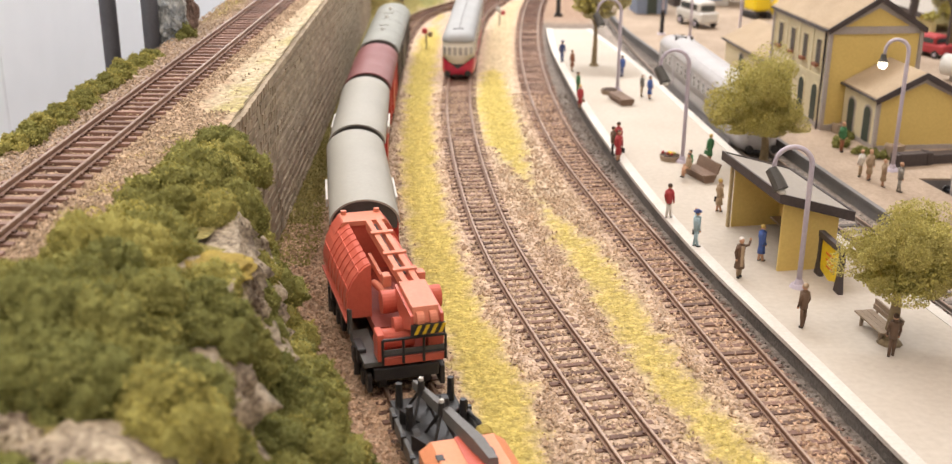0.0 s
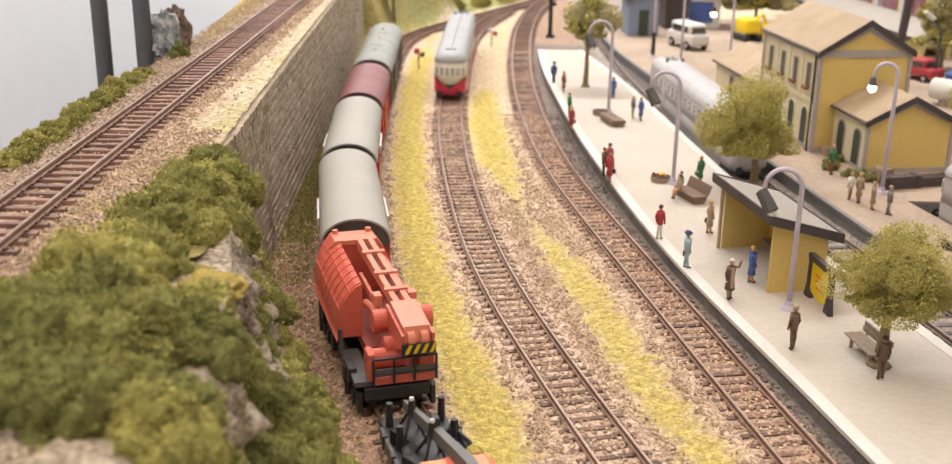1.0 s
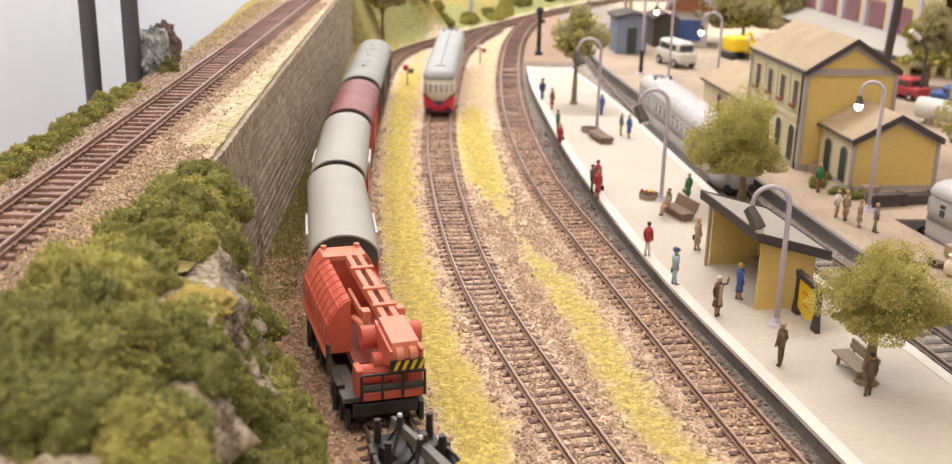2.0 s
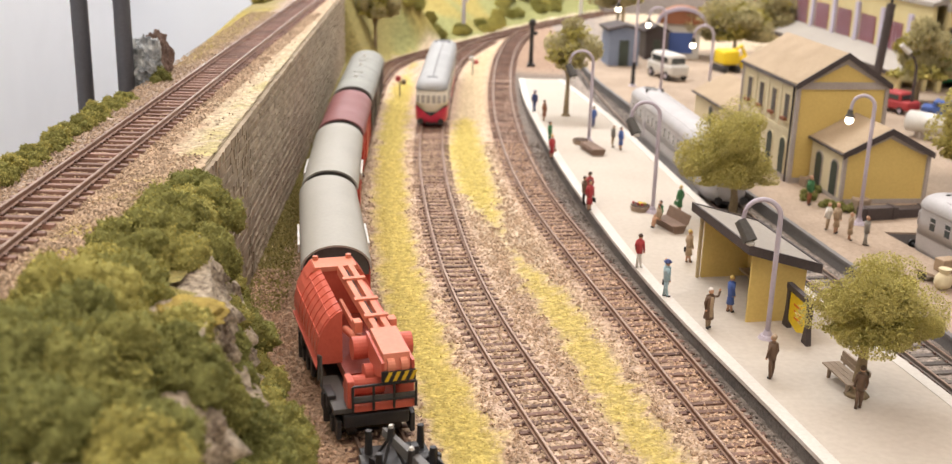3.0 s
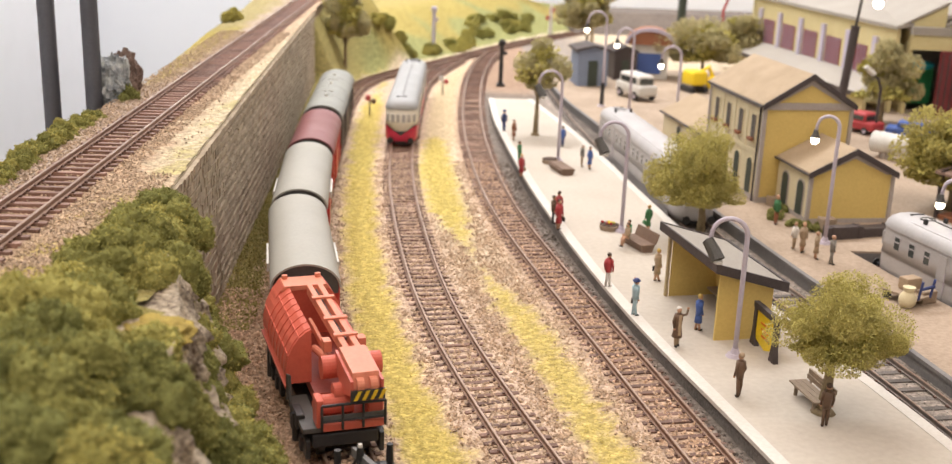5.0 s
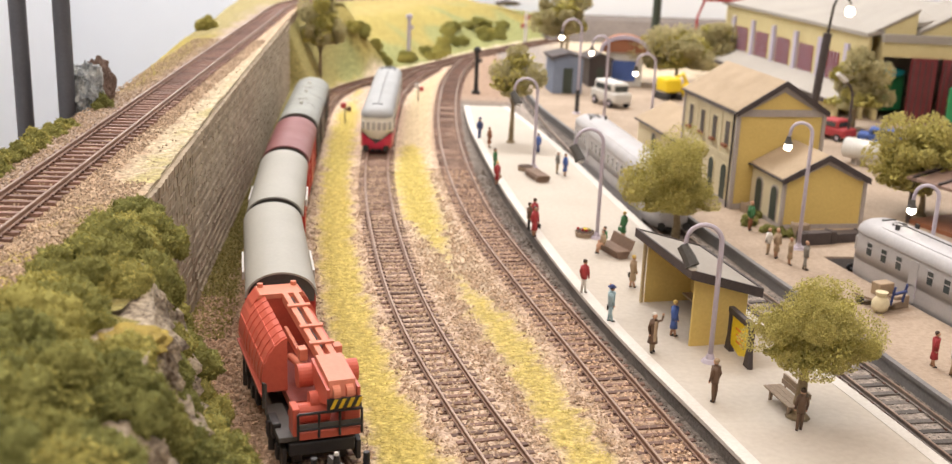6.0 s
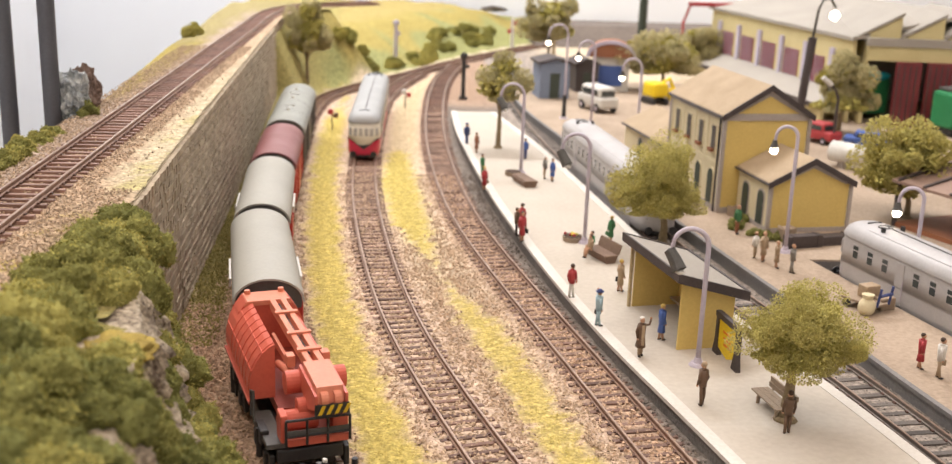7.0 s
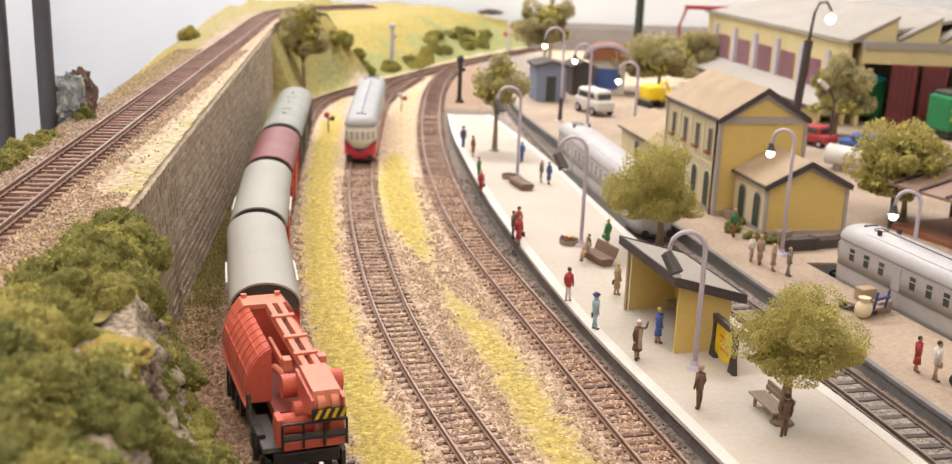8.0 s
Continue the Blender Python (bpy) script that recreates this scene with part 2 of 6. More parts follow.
M_bodyred = mat("wagon_red", (0.50, 0.035, 0.03), (0.4, 0.028, 0.025), rough=0.4, bump=0.02)
M_white = mat("white_plastic", (0.66, 0.64, 0.59), rough=0.4, bump=0.02)
M_cream = mat("cream_paint", (0.79, 0.77, 0.70), (0.75, 0.72, 0.65), rough=0.35, bump=0.02)
M_carred = mat("railcar_red", (0.56, 0.035, 0.085), (0.5, 0.03, 0.07), rough=0.3, bump=0.02)
M_silver = mat("silver_paint", (0.46, 0.44, 0.435), (0.4, 0.385, 0.38), rough=0.42, metal=0.12, bump=0.02)
M_silverroof = mat("silver_roof", (0.46, 0.445, 0.445), (0.4, 0.39, 0.39), rough=0.45, metal=0.05, bump=0.02)
M_glass = glass("dark_window_glass")
# pale grey base colour stands in for light reflected by the front panes
M_glassreflect = mat("reflection_grey_glass", (0.5, 0.49, 0.47), (0.34, 0.33, 0.32), rough=0.08, coarse=6, bump=0, spec=0.9)
M_lampmetal = mat("lavender_lamp_paint", (0.52, 0.47, 0.53), (0.45, 0.4, 0.47), rough=0.4, bump=0.02)
M_bulb = mat("lit_bulb", (1.0, 0.86, 0.66), (1.0, 0.86, 0.66), rough=0.3, bump=0, emit=9.0)
M_yellowwall = mat("ochre_plaster", (0.68, 0.51, 0.17), (0.60, 0.44, 0.14), rough=0.85, coarse=40, bump=0.08)
M_paleyellow = mat("pale_yellow_plaster", (0.68, 0.60, 0.40), (0.60, 0.52, 0.33), rough=0.85, bump=0.08)
M_greystone = mat("grey_quoin", (0.42, 0.37, 0.33), (0.34, 0.3, 0.27), rough=0.8, bump=0.1)
M_darktrim = mat("dark_roof_trim", (0.075, 0.058, 0.055), (0.05, 0.04, 0.04), rough=0.6, bump=0.1)
M_rooftile = mat("tan_roof_tile", (0.43, 0.33, 0.22), (0.34, 0.26, 0.17), rough=0.85, fine=1.2, bump=0.5)
M_brownwindow = mat("brown_window", (0.13, 0.105, 0.085), (0.08, 0.065, 0.055), rough=0.3, bump=0.05)
M_greenwood = mat("dark_green_door", (0.05, 0.065, 0.05), rough=0.5, bump=0.1)
M_depot = mat("depot_cream_yellow", (0.62, 0.54, 0.29), (0.55, 0.47, 0.24), rough=0.8, bump=0.05)
M_depotgrey = mat("depot_roof_grey", (0.36, 0.33, 0.285), (0.3, 0.275, 0.24), rough=0.7, coarse=60, bump=0.1)
M_lilac = mat("lilac_pier", (0.52, 0.48, 0.60), rough=0.7, bump=0.05)
M_darkred = mat("dark_red_door", (0.20, 0.035, 0.04), (0.15, 0.025, 0.03), rough=0.55, bump=0.1)
M_locogreen = mat("locomotive_green", (0.03, 0.24, 0.09), (0.02, 0.18, 0.07), rough=0.35, bump=0.02)
M_wood = mat("bench_wood", (0.36, 0.28, 0.2), (0.27, 0.2, 0.14), rough=0.7, fine=1.0, bump=0.3)
M_benchdark = mat("dark_bench_wood", (0.23, 0.15, 0.105), (0.15, 0.1, 0.07), rough=0.7, fine=1.0, bump=0.3)
M_boards = mat("pale_planks", (0.46, 0.36, 0.2), (0.35, 0.27, 0.15), rough=0.8, fine=1.0, obj=0.15, bump=0.3)
M_yellowplastic = mat("bright_yellow", (0.85, 0.62, 0.02), rough=0.4, bump=0.02)
M_hallwall = mat("hall_wall_white", (0.86, 0.875, 0.90), (0.83, 0.845, 0.87), rough=0.9, coarse=300, fine=40, bump=0.0)
M_pole = mat("dark_steel_pole", (0.11, 0.112, 0.125), (0.09, 0.092, 0.105), rough=0.4, metal=0.3, bump=0.02)
M_floor = mat("hall_floor", (0.45, 0.43, 0.40), (0.36, 0.34, 0.32), rough=0.6, coarse=300, fine=30, bump=0.0)
M_soil = mat("flower_soil", (0.08, 0.05, 0.035), rough=0.95, bump=0.6)
M_backdrop = mat("backdrop_sky", (0.80, 0.83, 0.86), (0.76, 0.79, 0.83), rough=0.95, coarse=400, fine=120, bump=0.0)
SMALL = {n: mat("paint_" + n, c, rough=0.55, bump=0.05) for n, c in dict(skin=(0.55, 0.32, 0.2), red=(0.42, 0.05, 0.055), navy=(0.05, 0.07, 0.2), blue=(0.07, 0.13, 0.38), sky=(0.36, 0.5, 0.55), green=(0.06, 0.2, 0.08), brown=(0.15, 0.09, 0.055), black=(0.03, 0.026, 0.025), tan=(0.42, 0.31, 0.2), white=(0.75, 0.72, 0.66), grey=(0.25, 0.23, 0.2), blond=(0.6, 0.42, 0.12), hair=(0.07, 0.04, 0.025), turquoise=(0.03, 0.5, 0.6), rust=(0.3, 0.12, 0.06)).items()}

# ---- plan: the lines of the tracks and edges ----
T1 = Line((62, 90), (44, 150), (13, 250), (-4, 310), (-24, 380), (-39.5, 430), (-53, 488), (-64, 560), (-70.5, 628), (-75.5, 710), (-78.5, 793), (-81, 911), (-82.5, 1000), (-83.5, 1112), (-82, 1200), (-70, 1290), (-30, 1370), (20, 1460), (60, 1540), (106, 1632), (191, 1768), (300, 1920))
T2 = Line((125, 90), (96, 200), (68, 300), (43, 393), (35, 427), (19, 492), (4, 577), (-8, 692), (-16, 800), (-19, 900), (-18, 1019), (-13, 1178), (-3, 1298), (22, 1420), (45, 1490))
T3 = Line((172, 90), (140, 250), (124, 330), (110, 407), (103, 451), (86, 550), (74, 620), (58.5, 721), (51.5, 800), (47, 900), (45, 1000), (47, 1127), (53, 1250), (60, 1350), (74, 1468), (98, 1590))
T5 = Line((275, 90), (246, 300), (231, 400), (222, 472), (200, 585), (186, 680), (172, 840), (160, 960), (152, 1090), (148, 1300), (165, 1500))
T6 = Line((372, 200), (330, 420), (306, 528), (287, 618), (278, 660))
T4 = Line((-153, 60), (-152, 300), (-150, 435), (-146, 735), (-142, 1000), (-139, 1176), (-139, 1300), (-133, 1360), (-114, 1420), (-72, 1468), (0, 1515), (70, 1550))
WALL = Line((-105, 440), (-108, 560), (-112, 740), (-116, 1000), (-119, 1195))
PLAT_L = Line((178, 90), (158, 250), (142, 330), (133, 381), (126, 420), (108, 506), (94, 609), (83, 719), (76, 800), (71, 893), (64, 1050), (66, 1158))
PLAT_R = Line((252, 90), (226, 300), (214, 380), (210, 412), (202, 455), (184, 550), (167, 680), (152, 840), (140, 970), (112, 1158))
YARD_L = Line((300, 90), (268, 300), (241, 420), (234, 488), (224, 560), (213, 631), (200, 725), (184, 840), (166, 989), (143, 1179), (140, 1420))
ZU = 88.0

# ---- the hall ----
def hall():
    X0, X1, Y0, Y1, Z0, Z1 = -2600, 3200, -1800, 4600, -900, 2400
    for name, a in (("wall_west", (X0 - 60, X0, Y0, Y1, Z0, Z1)), ("wall_east", (X1, X1 + 60, Y0, Y1, Z0, Z1)),
                    ("wall_north", (X0, X1, Y1, Y1 + 60, Z0, Z1)), ("wall_south", (X0, X1, Y0 - 60, Y0, Z0, Z1))):
        solo(name, bx(B(), *a), M_hallwall, 0, 0, 0, 0, "plain white painted wall of the exhibition hall", "wall", kind="structure")
    solo("floor", bx(B(), X0, X1, Y0, Y1, Z0 - 50, Z0), M_floor, 0, 0, 0, 0, "grey hall floor below the layout", "floor", kind="structure")
    solo("ceiling", bx(B(), X0, X1, Y0, Y1, Z1, Z1 + 50), M_hallwall, 0, 0, 0, 0, "white ceiling of the exhibition hall", "ceiling", kind="structure")


hall()

# a white screen panel stands behind the upper line
scr = thing("display_screen", -620, 900, -900, 0, "tall white display screen behind the layout edge", "screen")
for k in range(3):
    part("panel", bx(B(), -12, 0, -900 + 717 * k, -185 + 717 * k, 30, 1500, bev=1.5), M_hallwall, scr)
for y in (-880, 1230):
    part("foot", bx(B(), -150, 150, y - 20, y + 20, 0, 28, bev=3), M_pole, scr)
for k, (px, py) in enumerate(((-214.5, 650), (-190.5, 650))):
    p = thing("screen_post", px, py, -900, 0, "dark steel tube post behind the layout edge", "post", "screen posts")
    part("tube", cone(B(), 0, 0, 0, 1900, 4.8, 4.8, 20), M_pole, p, smooth=True)
    part("foot", cone(B(), 0, 0, 0, 12, 40, 36, 24), M_pole, p)
    part("collar", cone(B(), 0, 0, 905, 925, 6.2, 6.2, 20), M_pole, p)

# ---- the ground sheet ----
def sm(a, b, v):
    t = np.clip((v - a) / (b - a), 0, 1)
    return t * t * (3 - 2 * t)


def fuzz(x, y, s, seed):
    """Cheap smooth noise over arrays, about -1 to 1."""
    r = np.random.RandomState(seed)
    out = np.zeros_like(x)
    for i in range(7):
        a, ph, f = r.rand() * 6.28, r.rand() * 6.28, (0.6 + 1.7 * r.rand()) / s
        out += np.sin((x * math.cos(a) + y * math.sin(a)) * f * 6.28 + ph + 1.3 * np.sin((x * math.sin(a) - y * math.cos(a)) * f * 3.1 + ph * 2))
    return out / 3.2


def near(line, X, Y):
    return X - np.interp(Y, line.y, line.x)


def hill(x, y):
    """Height of the hills behind the far curve."""
    base = np.interp(x, T1.x[T1.y > 1200], T1.y[T1.y > 1200], left=1240, right=1900)
    d = y - base - 45
    z = 46 * sm(0, 300, d) * (1 - 0.75 * sm(60, 330, x)) + 3.0 * sm(0, 60, d) * fuzz(x, y, 150, 3)
    z += 14 * sm(760, 1190, y) * sm(-98, -106, x) * sm(40, 0, np.abs(x + 118))
    z = np.where(d > -30, np.maximum(z, 0), z)
    away = np.full(x.shape, 1e9)
    for px, py in [(a, b) for a, b in zip(T4.x, T4.y) if b > 1150 and a < -85][::2]:
        away = np.minimum(away, np.hypot(x - px, y - py))
    steep = np.interp(y, [1200, 1340, 1450], [2.4, 2.0, 1.4])
    bank = (86 - steep * np.maximum(0, away - 15)) * sm(1185, 1215, y)
    return np.maximum(z, bank)


def grid_mesh(name, X, Y, Z, colour, material):
    ny, nx = X.shape
    V = np.stack([X, Y, Z], -1).reshape(-1, 3) * K
    idx = np.arange(nx * ny).reshape(ny, nx)
    F = np.stack([idx[:-1, :-1], idx[:-1, 1:], idx[1:, 1:], idx[1:, :-1]], -1).reshape(-1, 4)
    me = bpy.data.meshes.new(name)
    me.from_pydata(V.tolist(), [], F.tolist())
    if colour is not None:
        a = me.color_attributes.new("cover", "FLOAT_COLOR", "POINT")
        a.data.foreach_set("color", np.c_[colour.reshape(-1, 3), np.ones(nx * ny)].astype(np.float32).ravel())
    me.materials.append(material)
    smoothed(me, True)
    return new(name, me)


C_BALLAST, C_BROWN, C_SAND = np.array((0.56, 0.425, 0.32)), np.array((0.57, 0.405, 0.285)), np.array((0.62, 0.51, 0.365))
C_TURF, C_CINDER, C_GRASS = np.array((0.54, 0.435, 0.135)), np.array((0.21, 0.18, 0.155)), np.array((0.36, 0.31, 0.12))
C_GREEN, C_OLIVE, C_DIRT = np.array((0.29, 0.29, 0.12)), np.array((0.37, 0.30, 0.10)), np.array((0.27, 0.18, 0.125))


def turf_a(X, Y):
    """Yellow turf between the goods track and the middle track, 0 to 1."""
    mid = np.interp(Y, [380, 411, 499, 584, 701, 868, 1068, 1250], [10, 2, -16, -29, -40.5, -50, -54, -50])
    wide = np.interp(Y, [380, 584, 1068, 1150, 1230], [12, 11, 10.5, 9, 1])
    return sm(5.5, -4.5, np.abs(X - mid + 2 * fuzz(X, Y, 40, 11)) - wide + 2.4 * fuzz(X, Y, 14, 12))


def turf_b(X, Y):
    """Yellow turf between the middle track and the platform track."""
    mid = np.interp(Y, [250, 400, 471, 540, 620, 747, 872, 990, 1050], [122, 75, 66, 54, 36, 17, 9, 9, 8])
    wide = np.interp(Y, [250, 411, 471, 560, 600, 640, 700, 760, 872, 980, 1010], [8, 8.5, 8.5, 9, 3, -3, 6, 13, 14, 8, -6])
    return sm(6, -5, np.abs(X - mid + 2 * fuzz(X, Y, 40, 21)) - wide + 2.6 * fuzz(X, Y, 14, 22))


def cover(X, Y):
    c = np.broadcast_to(C_BALLAST, X.shape + (3,)).copy()

    def lay(col, w):
        c[:] = c * (1 - w[..., None]) + col * w[..., None]

    lay(C_BROWN, sm(4, -10, near(T1, X, Y)) * sm(1100, 700, Y))
    lay(C_SAND, sm(15, 22, near(T2, X, Y)) * sm(-15, -24, near(T3, X, Y)) * sm(520, 660, Y) * 0.75)
    lay(C_SAND * (0.85, 0.82, 0.72), sm(12, 25, near(T2, X, Y)) * sm(-12, -22, near(T3, X, Y)) * sm(900, 1010, Y))
    lay(C_GRASS * (0.8), sm(-18, -27, near(T1, X, Y) + 4 * fuzz(X, Y, 30, 5)) * sm(500, 660, Y))
    lay(C_TURF, turf_a(X, Y))
    lay(C_TURF, turf_b(X, Y) * (0.9 + 0.08 * sm(560, 700, Y)))
    for T, w, ya in ((T1, 11, 520), (T2, 10, 480), (T3, 15, 150)):
        lay(C_DIRT * 1.3, sm(w + 3, w - 3, np.abs(near(T, X, Y))) * sm(ya, ya + 420, Y) * 0.85)
    lay(C_CINDER, sm(9.5, 14, near(T3, X, Y) + 1.5 * fuzz(X, Y, 15, 6)) * sm(1290, 1220, Y))
    lay(C_DIRT * 1.1, sm(9.5, 14, near(T3, X, Y)) * sm(1200, 1300, Y) * sm(60, 30, near(T5, X, Y)) * 0.8)
    lay(C_CINDER * 1.5, sm(-30, -20, near(T5, X, Y)))
    lay(C_SAND, sm(190, 300, X) * sm(1150, 1300, Y))
    base = np.interp(X, T1.x[T1.y > 1200], T1.y[T1.y > 1200], left=1240, right=1900)
    d = Y - base
    lay(C_SAND * 1.05, sm(12, 22, d + 5 * fuzz(X, Y, 50, 8)) * sm(-62, -25, X) * sm(900, 1200, Y) * sm(75, 55, d))
    lay(C_GREEN, sm(52, 70, d + 8 * fuzz(X, Y, 60, 9)))
    lay(C_OLIVE, sm(-0.2, 0.5, fuzz(X, Y, 190, 10) + 1.4 * sm(150, 330, d) + 0.9 * sm(60, -60, X) - 0.5) * sm(52, 80, d))
    lay(C_OLIVE * (1.1, 1.08, 1.3), sm(330, 460, d + 30 * fuzz(X, Y, 120, 13)) * 0.8)
    lay(C_GRASS * 0.95, sm(1130, 1230, Y) * sm(-66, -92, X + 4 * fuzz(X, Y, 40, 14)))
    lay(C_SAND, sm(250, 330, X) * sm(1500, 1640, Y))
    return c


def ground():
    ax = np.r_[np.arange(-125, 250, 4.0), np.arange(250, 1500, 25.0)]
    ay = np.r_[np.arange(60, 1250, 4.5), np.arange(1250, 2150, 15.0)]
    X, Y = np.meshgrid(ax, ay)
    X = X + np.where(Y > 1150, np.minimum(0, X + 60) * sm(1150, 1500, Y) * 1.9, 0)
    Z = hill(X, Y) + 0.35 * fuzz(X, Y, 20, 1)
    for T in (T1, T2, T3, T5):
        Z = Z + 1.25 * sm(27, 18, np.abs(near(T, X, Y))) * sm(1450, 1200, Y) - 0.1 * sm(1450, 1200, Y)
    ob = grid_mesh("ground", X, Y, Z, cover(X, Y), M_ground)
    tagged(ob, "ballast and yellow turf ground of the model layout", "ground", kind="structure")
    base = solo("baseboard", bx(B(), -182, 1500, 60, 2150, -140, -6), M_wood, 0, 0, 0, 0, "wooden baseboard that carries the layout", "baseboard", kind="structure")
    for x in (-150, 640, 1450):
        for y in (110, 1100, 2100):
            leg = thing("trestle_leg", x, y, -900, 0, "square wooden leg under the layout baseboard", "table leg", "layout legs")
            part("post", bx(B(), -22, 22, -22, 22, 12, 760, bev=2), M_wood, leg)
            part("foot", bx(B(), -30, 30, -30, 30, 0, 12, bev=2), M_pole, leg)


ground()


# ---- the upper terrace with its cliff ----
def cliff_x(y):
    return np.interp(y, [60, 160, 200, 250, 300, 350, 400, 440, 1200], [-56, -58, -60, -64, -68, -79, -91, -101, -110])


def terrace():
    ys = np.r_[np.arange(60, 450, 2.5)]
    n = 66
    rows_x, rows_y, rows_z = [], [], []
    for y in ys:
        ex = float(cliff_x(y))
        t = np.linspace(0, 1, n)
        top = np.linspace(-183, ex, 26)
        face_t = np.linspace(0, 1, n - 26 + 1)[1:]
        fx = ex + 24 * face_t ** 1.25
        fz = ZU - (ZU + 5) * face_t
        x, z = np.r_[top, fx], np.r_[np.full(26, ZU), fz]
        rows_x.append(x), rows_z.append(z), rows_y.append(np.full(n, y))
    X, Y, Z = np.array(rows_x), np.array(rows_y), np.array(rows_z)
    on_face = sm(ZU + 1, ZU - 8, Z) * sm(-6, 6, Z)
    X = X + on_face * (5.5 * fuzz(Y, Z * 0.6, 34, 31) + 4.0 * np.abs(fuzz(Y, Z * 0.7, 17, 32)) + 2.2 * np.abs(fuzz(Y, Z, 8, 36)) + 1.0 * fuzz(Y, Z, 4.5, 33) - 3)
    Z = Z + 0.4 * fuzz(X, Y, 18, 34) + sm(-125, -90, X) * (Z > ZU - 1) * (2.5 * fuzz(X, Y, 40, 35))
    return X, Y, Z, on_face


def build_terrace():
    X, Y, Z, f = terrace()
    ob = grid_mesh("rock_cliff", X, Y, Z, None, M_rock)
    tagged(ob, "pale rough rock cliff beside the goods track", "cliff", kind="structure")
    ax, ay = np.arange(-183, -96, 3.0), np.arange(60, 1500, 4.0)
    X, Y = np.meshgrid(ax, ay)
    right = np.where(Y < 440, cliff_x(Y) - 9 + 5 * fuzz(X * 0, Y, 26, 51) + 2 * fuzz(X * 0, Y, 8, 52), np.interp(Y, WALL.y, WALL.x) + 0.3 + 0.6 * fuzz(X * 0, Y, 34, 50))
    right = np.where(Y > 1195, np.interp(Y, T4.y, T4.x) + 22 - 2 * sm(1195, 1240, Y), right)
    s = (X + 183) / (ax[-1] + 183)
    left = np.interp(Y, [60, 586, 712, 1005, 1194, 1330, 1640], [-183, -182, -178, -192, -194, -200, -205])
    X = left + s * (right - left)
    Z = ZU + 0.8 + 0.5 * fuzz(X, Y, 16, 41) - 2.0 * sm(-172, -184, X)
    c = np.broadcast_to(np.array((0.48, 0.355, 0.245)), X.shape + (3,)).copy()

    def lay(col, w):
        c[:] = c * (1 - w[..., None]) + col * w[..., None]

    d = near(T4, X, Y)
    lay(np.array((0.42, 0.335, 0.27)), sm(-8, -14, d))
    lay(C_SAND * (0.9, 0.93, 0.9), sm(20, 31, d + 4 * fuzz(X, Y, 35, 42) + 2.5 * fuzz(X, Y, 9, 47)) * sm(430, 520, Y))
    lay(np.array((0.45, 0.40, 0.17)), sm(0.0, 0.8, fuzz(X, Y, 60, 48) + 0.5 * fuzz(X, Y, 13, 49)) * sm(26, 36, d) * sm(430, 480, Y) * sm(900, 600, Y) * 0.7)
    lay(C_TURF * 0.85, sm(0.1, 0.6, fuzz(X, Y, 45, 43)) * sm(14, 24, d) * sm(470, 400, Y))
    lay(C_GRASS * 0.8, sm(26, 40, d + 5 * fuzz(X, Y, 30, 46)) * sm(440, 425, Y))
    lay(C_TURF * 0.62, sm(-18, -24, d + 3 * fuzz(X, Y, 30, 44)) * sm(690, 740, Y) * sm(1100, 1000, Y))
    lay(C_GRASS * 0.85, sm(-16, -34, d + 9 * fuzz(X, Y, 40, 45)) * sm(960, 1080, Y) * 0.8)
    lay(C_DIRT * 1.2, sm(11, 8, np.abs(d)) * sm(600, 900, Y))
    ob = grid_mesh("terrace", X, Y, Z, c, M_ground)
    tagged(ob, "brown ballast terrace that carries the upper track", "terrace", kind="structure")
    b = B()
    prism(b, [(-184, 60), (-184, 560), (-178, 712), (-190, 1005), (-198, 1330), (-119, 1330), (-121, 1195), (-122, 700), (-122, 60)], "z", -20, ZU - 3)
    solo("terrace_core", b, M_wood, 0, 0, 0, 0, "plywood edge below the upper track", "terrace", kind="structure")


build_terrace()


# ---- platforms ----
def slab(name, L, R, y0, y1, z, kerb, top_m, kerb_m, face_m, label, left_kerb=True, right_kerb=True):
    ys = np.linspace(y0, y1, int((y1 - y0) / 8))
    lx, rx = np.interp(ys, L.y, L.x), np.interp(ys, R.y, R.x)
    t = thing(name, 0, 0, 0, 0, label, "platform", kind="structure")

    def strip(a, b2, za, zb, nm, m, lab=""):
        bm = B()
        P = [[bm.verts.new(p) for p in ((x0, y, za), (x1, y, za), (x1, y, zb), (x0, y, zb))] for x0, x1, y in zip(a, b2, ys)]
        for A, C in zip(P, P[1:]):
            for i in range(4):
                face(bm, [A[i], A[(i + 1) % 4], C[(i + 1) % 4], C[i]])
        face(bm, P[0][::-1]), face(bm, P[-1])
        part(nm, bm, m, t, lab)

    strip(lx + (kerb if left_kerb else 0), rx - (kerb if right_kerb else 0), z - 1.2, z, "surface", top_m)
    strip(lx + 1.2, rx - 1.2, -4, z - 1.3, "face", face_m, "dark rough platform face")
    if left_kerb:
        strip(lx, lx + kerb, z - 1.6, z + 0.25, "kerb", kerb_m)
    if right_kerb:
        strip(rx - kerb, rx, z - 1.6, z + 0.25, "kerb", kerb_m)
    return t


slab("platform", PLAT_L, PLAT_R, 92, 1158, 9, 6.0, M_platform, M_kerb, M_cinder_face, "pale plaster island platform with white kerbs")
YARD_R = Line((352, 90), (310, 420), (287, 528), (268, 618), (262, 650))
slab("yard_platform", YARD_L, YARD_R, 92, 648, 9, 3.0, M_yard, M_greykerb, M_greykerb, "sandy station platform with a grey kerb", right_kerb=False)
FAR_R = Line((1400, 640), (1400, 1420))
slab("station_yard", YARD_L, FAR_R, 648, 1400, 9, 3.0, M_yard, M_greykerb, M_greykerb, "sandy station yard with a grey kerb", right_kerb=False)

